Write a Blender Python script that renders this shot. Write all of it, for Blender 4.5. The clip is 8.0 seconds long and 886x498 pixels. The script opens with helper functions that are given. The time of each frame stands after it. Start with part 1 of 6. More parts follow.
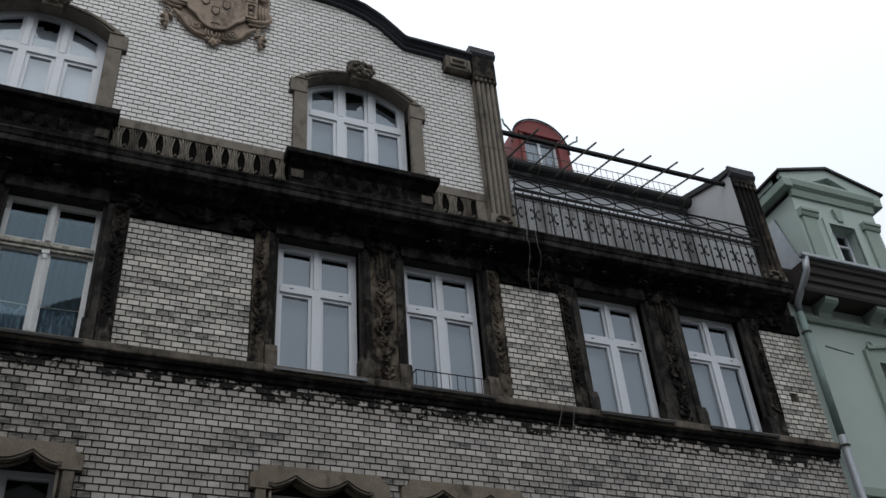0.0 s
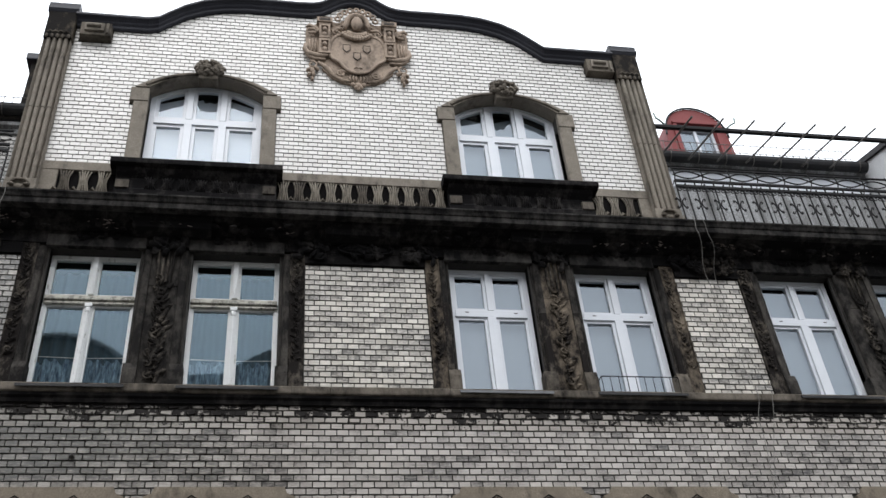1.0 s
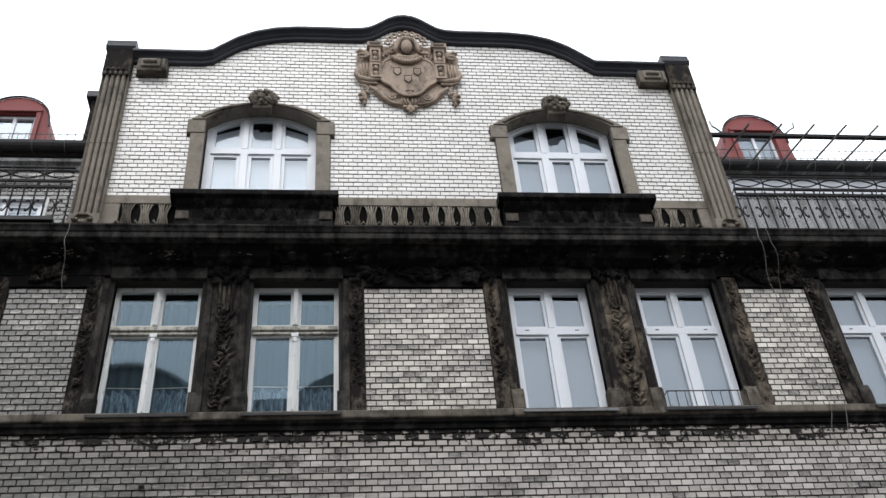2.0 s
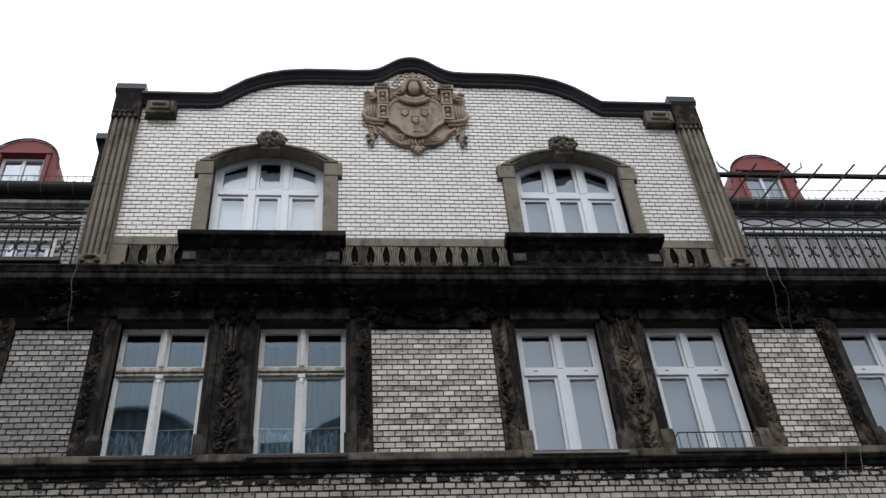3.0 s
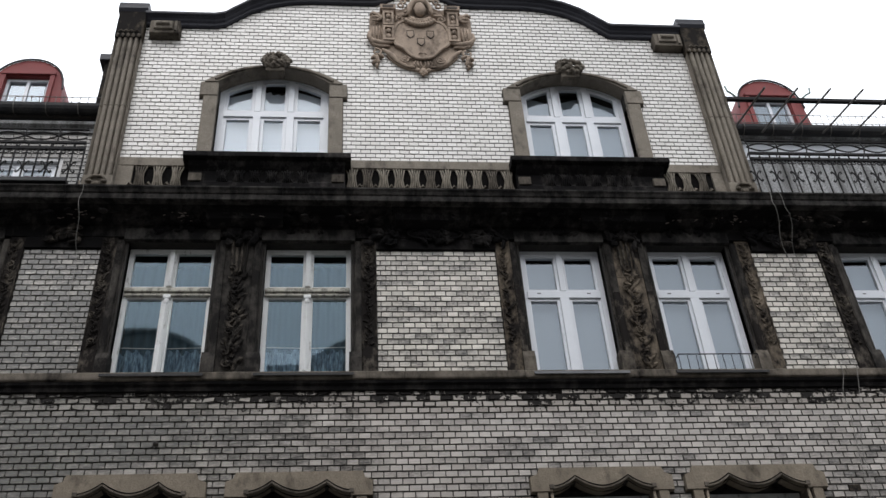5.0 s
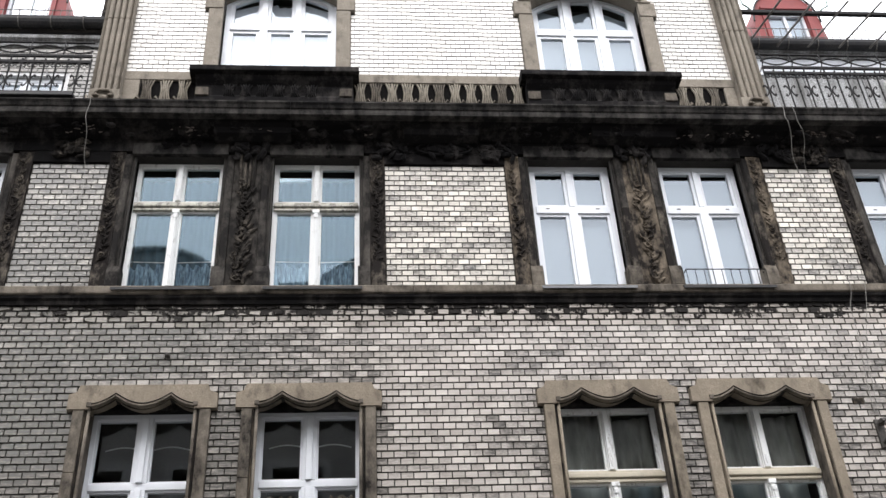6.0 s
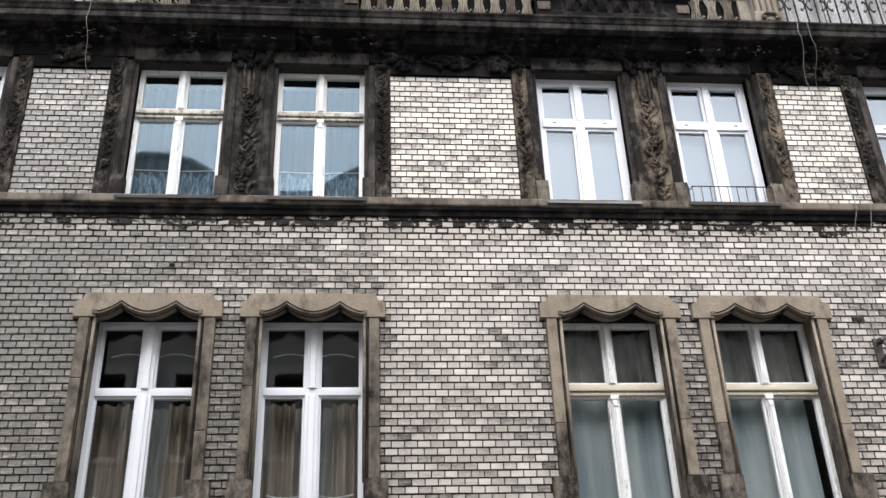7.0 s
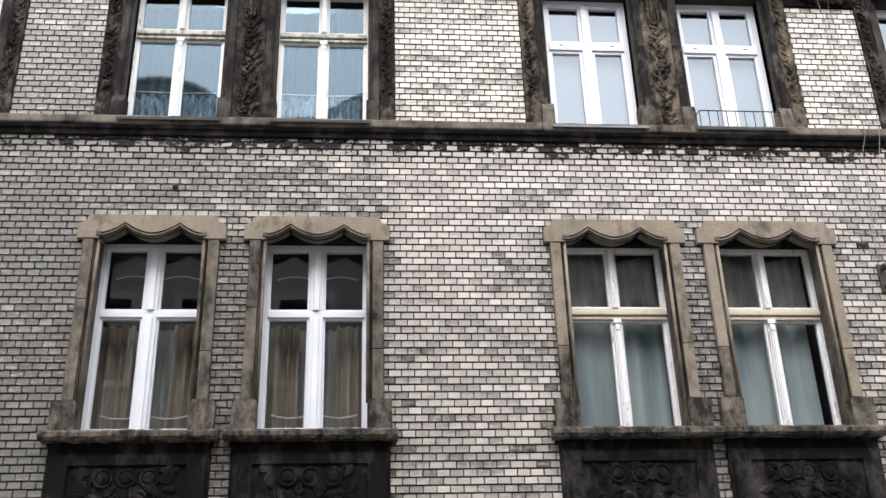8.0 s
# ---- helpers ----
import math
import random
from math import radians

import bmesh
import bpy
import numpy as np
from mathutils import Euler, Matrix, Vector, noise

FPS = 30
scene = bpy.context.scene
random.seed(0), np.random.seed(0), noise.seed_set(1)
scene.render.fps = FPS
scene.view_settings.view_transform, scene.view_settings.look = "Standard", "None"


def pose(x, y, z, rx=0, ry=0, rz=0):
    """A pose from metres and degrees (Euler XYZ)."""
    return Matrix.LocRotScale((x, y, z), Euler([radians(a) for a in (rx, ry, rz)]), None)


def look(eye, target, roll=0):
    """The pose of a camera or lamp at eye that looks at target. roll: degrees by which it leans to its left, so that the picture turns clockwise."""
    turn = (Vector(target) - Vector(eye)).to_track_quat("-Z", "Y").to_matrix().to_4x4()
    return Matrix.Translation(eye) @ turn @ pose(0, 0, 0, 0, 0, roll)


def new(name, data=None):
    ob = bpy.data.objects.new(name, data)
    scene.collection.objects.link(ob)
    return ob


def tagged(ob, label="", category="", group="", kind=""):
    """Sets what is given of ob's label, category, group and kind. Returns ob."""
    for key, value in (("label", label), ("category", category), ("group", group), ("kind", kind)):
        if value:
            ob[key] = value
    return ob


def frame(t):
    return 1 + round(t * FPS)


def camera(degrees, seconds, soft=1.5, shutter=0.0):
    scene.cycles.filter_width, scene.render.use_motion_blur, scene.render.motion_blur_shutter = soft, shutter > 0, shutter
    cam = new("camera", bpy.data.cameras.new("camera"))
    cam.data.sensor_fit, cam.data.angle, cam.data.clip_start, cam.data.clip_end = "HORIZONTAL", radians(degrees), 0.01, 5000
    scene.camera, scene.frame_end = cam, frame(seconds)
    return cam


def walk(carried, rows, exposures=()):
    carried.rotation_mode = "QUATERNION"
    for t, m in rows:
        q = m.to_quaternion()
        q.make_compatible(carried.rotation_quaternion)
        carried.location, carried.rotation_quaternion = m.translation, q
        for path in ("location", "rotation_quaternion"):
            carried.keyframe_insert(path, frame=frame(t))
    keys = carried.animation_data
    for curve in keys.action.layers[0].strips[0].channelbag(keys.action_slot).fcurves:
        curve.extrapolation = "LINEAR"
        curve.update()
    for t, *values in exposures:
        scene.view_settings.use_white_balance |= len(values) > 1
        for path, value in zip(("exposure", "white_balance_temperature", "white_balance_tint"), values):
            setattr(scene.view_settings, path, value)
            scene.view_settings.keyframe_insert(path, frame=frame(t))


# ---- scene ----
cam = camera(47.9, 8.0, 1.5)
PATH = [
    (0, (-0.408, -9.393, 1.595), (0.259, -7.942, 2.799), -4.8),
    (0.5, (-0.4, -9.364, 1.537), (0.059, -7.861, 2.774), -6.1),
    (1, (-0.367, -9.423, 1.532), (-0.032, -7.904, 2.789), -5.6),
    (1.5, (-0.355, -9.431, 1.561), (-0.106, -7.908, 2.833), -5.6),
    (3, (-0.339, -9.357, 1.58), (-0.137, -7.902, 2.938), -5.0),
    (3.5, (-0.336, -9.44, 1.597), (-0.134, -8.013, 2.983), -4.9),
    (4, (-0.345, -9.355, 1.522), (-0.145, -7.925, 2.906), -4.6),
    (4.5, (-0.336, -9.374, 1.521), (-0.132, -7.881, 2.836), -4.5),
    (5.8, (-0.317, -9.317, 1.443), (-0.148, -7.695, 2.602), -3.4),
    (6, (-0.297, -9.313, 1.442), (-0.128, -7.667, 2.565), -3.3),
    (6.5, (-0.329, -9.314, 1.483), (-0.162, -7.606, 2.51), -2.8),
    (7, (-0.346, -9.308, 1.494), (-0.176, -7.567, 2.462), -2.2),
    (7.5, (-0.382, -9.283, 1.496), (-0.215, -7.511, 2.407), -2.0),
    (8, (-0.332, -9.256, 1.442), (-0.171, -7.451, 2.286), -1.7),
]
EXPOSURES = [(0.0, -0.57, 6240, 9), (0.5, 0.08, 6280, 9), (1.0, 0.5, 6370, 10), (1.5, 0.55, 6370, 10), (3.0, 0.05, 6370, 11), (3.5, -0.68, 6420, 10), (4.0, -0.8, 6400, 9),
             (4.5, -0.44, 6400, 10), (6.0, 1.3, 6560, 12), (6.5, 1.48, 6580, 13), (7.0, 1.52, 6580, 13), (8.0, 1.56, 6580, 13)]
walk(cam, [(t, look(eye, target, roll)) for t, eye, target, roll in PATH], EXPOSURES)

# ---- world and light: a bright overcast sky with a wide weak sun ----
SUN_ELEV, SUN_AZ = radians(55), radians(200)
world = bpy.data.worlds.new("overcast_sky")
scene.world = world
world.use_nodes = True
wn, wl = world.node_tree.nodes, world.node_tree.links
wn.clear()
sky = wn.new("ShaderNodeTexSky")
sky.sky_type, sky.sun_disc = "NISHITA", False
sky.sun_elevation, sky.sun_rotation = SUN_ELEV, SUN_AZ
sky.dust_density, sky.air_density, sky.ozone_density = 6.0, 1.0, 1.0
sat = wn.new("ShaderNodeHueSaturation")
sat.inputs["Saturation"].default_value = 0.25
cloud = wn.new("ShaderNodeMix")
cloud.data_type = "RGBA"
cloud.inputs["Factor"].default_value = 0.75
cloud.inputs["B"].default_value = (16.6, 17.2, 18.1, 1)
bg = wn.new("ShaderNodeBackground")
bg.inputs["Strength"].default_value = 0.15
wout = wn.new("ShaderNodeOutputWorld")
wl.new(sky.outputs["Color"], sat.inputs["Color"])
wl.new(sat.outputs["Color"], cloud.inputs["A"])
# an overcast sky is three times brighter overhead than at the horizon
way = wn.new("ShaderNodeTexCoord")
part_z = wn.new("ShaderNodeSeparateXYZ")
climb = wn.new("ShaderNodeMapRange")
climb.inputs["To Min"].default_value, climb.inputs["To Max"].default_value = 0.333, 1.0
dome = wn.new("ShaderNodeVectorMath")
dome.operation = "SCALE"
wl.new(way.outputs["Generated"], part_z.inputs["Vector"])
wl.new(part_z.outputs["Z"], climb.inputs["Value"])
wl.new(cloud.outputs["Result"], dome.inputs[0])
wl.new(climb.outputs["Result"], dome.inputs["Scale"])
wl.new(dome.outputs["Vector"], bg.inputs["Color"])
wl.new(bg.outputs["Background"], wout.inputs["Surface"])
sun_data = bpy.data.lights.new("sun", "SUN")
sun_data.energy, sun_data.angle, sun_data.color = 0.5, radians(30), (1.0, 0.97, 0.93)
sun = new("sun", sun_data)
sun.matrix_world = look((0, -30, 40), (4, 0, 0))


# ---- materials ----
def node_mat(name):
    m = bpy.data.materials.new(name)
    m.use_nodes = True
    n, l = m.node_tree.nodes, m.node_tree.links
    return m, n, l, n["Principled BSDF"]


def tex_noise(n, l, pos, scale, detail=4.0, rough=0.55, stretch=None):
    if stretch:
        mp = n.new("ShaderNodeMapping")
        mp.inputs["Scale"].default_value = stretch
        l.new(pos, mp.inputs["Vector"])
        pos = mp.outputs["Vector"]
    t = n.new("ShaderNodeTexNoise")
    t.inputs["Scale"].default_value, t.inputs["Detail"].default_value = scale, detail
    t.inputs["Roughness"].default_value = rough
    l.new(pos, t.inputs["Vector"])
    return t.outputs["Fac"]


def ramp(n, l, fac, lo, hi, invert=False):
    r = n.new("ShaderNodeMapRange")
    r.inputs["From Min"].default_value, r.inputs["From Max"].default_value = lo, hi
    r.inputs["To Min"].default_value, r.inputs["To Max"].default_value = (1, 0) if invert else (0, 1)
    l.new(fac, r.inputs["Value"])
    return r.outputs["Result"]


def blend(n, l, fac, a, b):
    m = n.new("ShaderNodeMix")
    m.data_type = "RGBA"
    for key, v in (("Factor", fac), ("A", a), ("B", b)):
        if hasattr(v, "links"):
            l.new(v, m.inputs[key])
        else:
            m.inputs[key].default_value = v if key == "Factor" else (*v, 1)
    return m.outputs["Result"]


def maths(n, l, op, a, b):
    m = n.new("ShaderNodeMath")
    m.operation = op
    for i, v in enumerate((a, b)):
        if hasattr(v, "links"):
            l.new(v, m.inputs[i])
        else:
            m.inputs[i].default_value = v
    return m.outputs["Value"]


def add_bump(n, l, bsdf, height, strength, dist=0.01):
    b = n.new("ShaderNodeBump")
    b.inputs["Strength"].default_value, b.inputs["Distance"].default_value = strength, dist
    l.new(height, b.inputs["Height"])
    l.new(b.outputs["Normal"], bsdf.inputs["Normal"])


def weathered(name, a, b, rough=0.8, scale=3.0, fine=40.0, lo=0.4, hi=0.6, bump=0.3, stretch=None, metal=0.0, spec=0.5, grain=0.25):
    """A surface whose colour wanders from a to b in patches, with fine grain."""
    m, n, l, p = node_mat(name)
    pos = n.new("ShaderNodeNewGeometry").outputs["Position"]
    big = tex_noise(n, l, pos, scale, 6.0, 0.65, stretch)
    small = tex_noise(n, l, pos, fine, 3.0)
    col = blend(n, l, ramp(n, l, big, lo, hi), a, b)
    col = blend(n, l, ramp(n, l, small, 0.3, 0.75), tuple(c * (1 - grain) for c in a), col)
    l.new(col, p.inputs["Base Color"])
    p.inputs["Roughness"].default_value, p.inputs["Metallic"].default_value = rough, metal
    p.inputs["Specular IOR Level"].default_value = spec
    if bump:
        add_bump(n, l, p, small, bump, 0.006)
    return m


def sooted_stone(name, base, soot, black=(0.012, 0.0105, 0.0095), size=1.0, bump=0.5):
    """Sandstone with grain and black soot in blotches and downward runs; soot 0 to 1."""
    m, n, l, p = node_mat(name)
    pos = n.new("ShaderNodeNewGeometry").outputs["Position"]
    big = tex_noise(n, l, pos, 1.9 * size, 5.0, 0.6, (1, 1, 0.6))
    runs = tex_noise(n, l, pos, 7.0 * size, 6.0, 0.7, (1, 1, 0.55))
    small = tex_noise(n, l, pos, 55.0, 4.0, 0.6)
    mid = tex_noise(n, l, pos, 5.0, 4.0)
    col = blend(n, l, ramp(n, l, mid, 0.3, 0.7), tuple(0.72 * c for c in base), tuple(1.2 * c for c in base))
    col = blend(n, l, ramp(n, l, small, 0.32, 0.7), tuple(0.72 * c for c in base), col)
    k = maths(n, l, "ADD", maths(n, l, "MULTIPLY", big, 0.55), maths(n, l, "MULTIPLY", runs, 0.55))
    k = maths(n, l, "ADD", k, maths(n, l, "MULTIPLY", small, 0.08))
    t = 0.80 - 0.52 * soot
    col = blend(n, l, ramp(n, l, k, t - 0.10, t + 0.12), col, black)
    l.new(col, p.inputs["Base Color"])
    p.inputs["Roughness"].default_value, p.inputs["Specular IOR Level"].default_value = 0.95, 0.12
    add_bump(n, l, p, maths(n, l, "ADD", small, runs), bump, 0.008)
    return m


def glazed_brick(name, tone, soil, zphase, spread=0.6, crust=0.0, grime=1.0, glaze=((0.53, 0.486, 0.436), (0.76, 0.705, 0.642))):
    """Off-white glazed brick. Soil lies in runs along single courses, heaviest at the upper edge of a brick, and in wide weathered
    zones; the worn edges are dirty; crust: black soot that has flaked off in pieces."""
    m, n, l, p = node_mat(name)
    geo = n.new("ShaderNodeNewGeometry")
    pos = geo.outputs["Position"]
    rnd = maths(n, l, "FRACT", maths(n, l, "ADD", geo.outputs["Random Per Island"], n.new("ShaderNodeObjectInfo").outputs["Random"]), 0.0)
    rnd2 = maths(n, l, "FRACT", maths(n, l, "MULTIPLY", rnd, 37.7), 0.0)
    sp = n.new("ShaderNodeSeparateXYZ")
    l.new(pos, sp.inputs["Vector"])
    level = maths(n, l, "DIVIDE", maths(n, l, "SUBTRACT", sp.outputs["Z"], zphase), 0.0745)
    course, rise = maths(n, l, "FLOOR", level, 0.0), maths(n, l, "FRACT", level, 0.0)
    cv = n.new("ShaderNodeCombineXYZ")
    l.new(maths(n, l, "MULTIPLY", sp.outputs["X"], 1.0), cv.inputs["X"])
    l.new(maths(n, l, "MULTIPLY", course, 1.37), cv.inputs["Z"])
    runs = tex_noise(n, l, cv.outputs["Vector"], 1.35, 3.0, 0.6)
    zone = tex_noise(n, l, pos, 0.75, 5.0, 0.62, (0.6, 1, 1.5))
    streak = tex_noise(n, l, pos, 9.0, 6.0, 0.7, (1.0, 1.0, 5.0))
    smear = tex_noise(n, l, pos, 26.0, 4.0, 0.6, (1.0, 1.0, 2.0))
    speck = tex_noise(n, l, pos, 80.0, 3.0)
    clean = blend(n, l, rnd2, tuple(tone * c for c in glaze[0]), tuple(tone * c for c in glaze[1]))
    # thin grey film in wide zones
    film = maths(n, l, "MULTIPLY", ramp(n, l, streak, 0.36, 0.66), 0.05 + 0.6 * soil)
    col = blend(n, l, film, clean, tuple(tone * c for c in (0.36, 0.34, 0.31)))
    # soiled bricks, in runs along a course
    some = maths(n, l, "ADD", maths(n, l, "MULTIPLY", runs, 1.1), maths(n, l, "MULTIPLY", zone, spread))
    some = maths(n, l, "ADD", some, maths(n, l, "MULTIPLY", rnd, 0.22))
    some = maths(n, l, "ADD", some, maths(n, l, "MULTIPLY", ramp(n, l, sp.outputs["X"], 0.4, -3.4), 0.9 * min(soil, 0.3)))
    mean = 0.55 + 0.5 * spread + 0.11
    upper = maths(n, l, "ADD", maths(n, l, "MULTIPLY", ramp(n, l, rise, 0.10, 0.90), 0.42), maths(n, l, "MULTIPLY", ramp(n, l, smear, 0.32, 0.62), 0.68))
    upper = maths(n, l, "MINIMUM", upper, 0.96)
    if soil > 0.1:
        dirty = ramp(n, l, some, mean + 0.12 - 0.75 * soil, mean + 0.36 - 0.75 * soil)
        col = blend(n, l, maths(n, l, "MULTIPLY", dirty, upper), col, blend(n, l, rnd2, tuple(grime * c for c in (0.11, 0.101, 0.089)), tuple(grime * c for c in (0.24, 0.222, 0.198))))
        black = ramp(n, l, some, mean + 0.36 - 0.75 * soil, mean + 0.46 - 0.75 * soil)
        col = blend(n, l, maths(n, l, "MULTIPLY", black, ramp(n, l, streak, 0.35, 0.6)), col, (0.035, 0.032, 0.028))
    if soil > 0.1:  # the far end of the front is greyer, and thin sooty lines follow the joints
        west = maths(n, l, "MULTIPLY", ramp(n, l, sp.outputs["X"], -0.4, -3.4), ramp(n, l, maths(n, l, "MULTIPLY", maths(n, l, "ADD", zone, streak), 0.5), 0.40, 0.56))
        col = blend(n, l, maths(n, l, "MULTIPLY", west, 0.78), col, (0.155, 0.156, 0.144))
        line = tex_noise(n, l, pos, 5.0, 5.0, 0.65, (0.7, 1.0, 14.0))
        sooty = maths(n, l, "MULTIPLY", ramp(n, l, line, 0.55, 0.66), ramp(n, l, zone, 0.36, 0.60))
        col = blend(n, l, maths(n, l, "MULTIPLY", sooty, 0.75), col, (0.05, 0.045, 0.04))
    col = blend(n, l, ramp(n, l, speck, 0.64, 0.78), col, (0.15, 0.138, 0.122))
    # dirt held by the worn edges
    sn = n.new("ShaderNodeSeparateXYZ")
    l.new(geo.outputs["True Normal"], sn.inputs["Vector"])
    edge = maths(n, l, "MULTIPLY", ramp(n, l, sn.outputs["Y"], -0.96, -0.85), 0.5 + 0.28 * min(1.0, 2 * soil))
    col = blend(n, l, edge, col, (0.05, 0.045, 0.039))
    rough = 0.32
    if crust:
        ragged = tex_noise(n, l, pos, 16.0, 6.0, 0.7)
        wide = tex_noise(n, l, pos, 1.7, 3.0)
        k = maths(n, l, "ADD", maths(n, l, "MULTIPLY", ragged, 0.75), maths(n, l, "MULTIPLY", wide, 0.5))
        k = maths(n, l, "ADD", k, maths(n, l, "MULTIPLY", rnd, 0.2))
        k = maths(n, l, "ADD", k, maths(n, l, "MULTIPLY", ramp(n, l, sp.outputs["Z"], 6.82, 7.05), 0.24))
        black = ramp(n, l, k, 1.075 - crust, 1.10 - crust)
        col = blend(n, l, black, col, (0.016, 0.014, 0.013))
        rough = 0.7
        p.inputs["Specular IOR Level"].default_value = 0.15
    l.new(col, p.inputs["Base Color"])
    p.inputs["Roughness"].default_value = rough
    add_bump(n, l, p, maths(n, l, "ADD", streak, smear), 0.10, 0.006)
    return m


def glass(name, gloss, tint=(0.80, 0.88, 0.96)):
    m, n, l, p = node_mat(name)
    n.remove(p)
    t, g, mix = n.new("ShaderNodeBsdfTransparent"), n.new("ShaderNodeBsdfGlossy"), n.new("ShaderNodeMixShader")
    t.inputs["Color"].default_value = (0.86, 0.9, 0.9, 1)
    g.inputs["Color"].default_value = (*tint, 1)
    g.inputs["Roughness"].default_value = 0.015
    lw = n.new("ShaderNodeLayerWeight")
    lw.inputs["Blend"].default_value = 0.35
    fac = maths(n, l, "ADD", maths(n, l, "MULTIPLY", lw.outputs["Fresnel"], 0.5), gloss)
    pos = n.new("ShaderNodeNewGeometry").outputs["Position"]
    wav = tex_noise(n, l, pos, 2.2, 2.0)
    b = n.new("ShaderNodeBump")
    b.inputs["Strength"].default_value, b.inputs["Distance"].default_value = 0.03, 0.01
    l.new(wav, b.inputs["Height"])
    l.new(b.outputs["Normal"], g.inputs["Normal"])
    l.new(fac, mix.inputs["Fac"])
    l.new(t.outputs["BSDF"], mix.inputs[1])
    l.new(g.outputs["BSDF"], mix.inputs[2])
    l.new(mix.outputs["Shader"], n["Material Output"].inputs["Surface"])
    return m


def cloth(name, a, b, scale=6.0, sheer=0.0, stretch=(6, 6, 0.4)):
    m, n, l, p = node_mat(name)
    pos = n.new("ShaderNodeNewGeometry").outputs["Position"]
    # lighter and darker streaks put the shading of folds into the cloth colour
    folds = tex_noise(n, l, pos, scale, 4.0, 0.6, stretch)
    l.new(blend(n, l, ramp(n, l, folds, 0.35, 0.65), a, b), p.inputs["Base Color"])
    p.inputs["Roughness"].default_value = 0.95
    p.inputs["Alpha"].default_value = 1.0 - sheer
    return m


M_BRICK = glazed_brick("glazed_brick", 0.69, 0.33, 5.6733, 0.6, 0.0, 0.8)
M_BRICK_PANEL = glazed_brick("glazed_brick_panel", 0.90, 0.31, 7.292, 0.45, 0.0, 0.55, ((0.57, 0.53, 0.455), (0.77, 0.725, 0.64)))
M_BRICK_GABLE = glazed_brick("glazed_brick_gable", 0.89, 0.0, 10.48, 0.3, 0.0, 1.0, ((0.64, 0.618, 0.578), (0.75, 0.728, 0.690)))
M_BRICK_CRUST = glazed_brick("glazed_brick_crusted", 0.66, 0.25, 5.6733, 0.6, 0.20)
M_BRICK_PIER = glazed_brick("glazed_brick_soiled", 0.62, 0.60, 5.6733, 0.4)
M_MORTAR = weathered("mortar", (0.020, 0.018, 0.016), (0.042, 0.037, 0.032), 0.95, 8.0, 120.0)
M_STONE = sooted_stone("sandstone", (0.245, 0.208, 0.162), 0.20)
M_STONE_GREY = sooted_stone("sandstone_greyed", (0.15, 0.13, 0.108), 0.38)
M_STONE_DIRTY = sooted_stone("sandstone_soiled", (0.17, 0.138, 0.10), 0.60)
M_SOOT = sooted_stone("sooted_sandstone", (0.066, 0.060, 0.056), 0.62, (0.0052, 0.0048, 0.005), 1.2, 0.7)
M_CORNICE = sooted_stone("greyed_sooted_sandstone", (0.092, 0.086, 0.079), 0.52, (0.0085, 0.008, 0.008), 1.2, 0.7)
M_CHIP = weathered("chipped_pale_stone", (0.22, 0.185, 0.165), (0.07, 0.062, 0.058), 0.95, 12.0, 90.0, 0.4, 0.6, 0.5, spec=0.15)
M_TAN_SOOT = sooted_stone("sandstone_tan_sooted", (0.19, 0.165, 0.134), 0.62, (0.014, 0.012, 0.011), 2.4, 0.6)
M_NICHE = sooted_stone("niche_shade_sandstone", (0.02, 0.016, 0.013), 0.7, (0.004, 0.0035, 0.0035))
M_STONE_GABLE = sooted_stone("sandstone_of_the_gable", (0.245, 0.217, 0.18), 0.20)
M_STONE_MID = sooted_stone("sandstone_half_sooted", (0.19, 0.165, 0.135), 0.36)
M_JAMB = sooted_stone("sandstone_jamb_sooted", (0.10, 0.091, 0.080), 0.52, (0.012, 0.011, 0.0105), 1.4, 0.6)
M_PLINTH = sooted_stone("sandstone_plinth_soiled", (0.175, 0.152, 0.125), 0.50, (0.018, 0.016, 0.014), 2.6)
M_JAMB_LOW = sooted_stone("sandstone_jamb_soiled", (0.19, 0.165, 0.134), 0.42, (0.016, 0.0145, 0.013), 1.7)
M_TAN = sooted_stone("sandstone_tan", (0.25, 0.205, 0.155), 0.50, (0.014, 0.012, 0.011), 1.5, 0.6)
M_CARVE = sooted_stone("carved_sandstone_soiled", (0.17, 0.148, 0.122), 0.62, size=2.2)
M_PALM = weathered("carved_leaf_stone", (0.27, 0.24, 0.195), (0.03, 0.027, 0.024), 0.95, 14.0, 90.0, 0.45, 0.62, 0.5, (2, 1, 0.5), spec=0.15)
M_COPING = weathered("dark_coping", (0.024, 0.0245, 0.032), (0.068, 0.069, 0.084), 0.5, 2.0, 60.0, 0.4, 0.8, 0.3, (0.5, 1, 1), spec=0.25)
M_EMBLEM = sooted_stone("terracotta_stone", (0.40, 0.318, 0.250), 0.22, (0.06, 0.047, 0.038), 1.5)
# darker terracotta: relief shade put into the colour of rims and cap panels
M_EMBLEM_DK = weathered("terracotta_stone_relief_shade", (0.05, 0.04, 0.032), (0.11, 0.085, 0.065), 0.9, 5.0, 90.0, 0.45, 0.7)
M_PVC = weathered("white_plastic", (0.67, 0.695, 0.735), (0.60, 0.625, 0.665), 0.35, 2.5, 30.0, bump=0.0, grain=0.04)
M_OLDPAINT = weathered("flaking_cream_paint", (0.76, 0.77, 0.765), (0.20, 0.18, 0.15), 0.6, 14.0, 60.0, 0.59, 0.64, 0.4, (1, 1, 0.35), grain=0.12)
M_OLDPAINT_B = weathered("badly_flaked_paint", (0.55, 0.53, 0.46), (0.045, 0.04, 0.034), 0.7, 13.0, 60.0, 0.46, 0.54, 0.5)
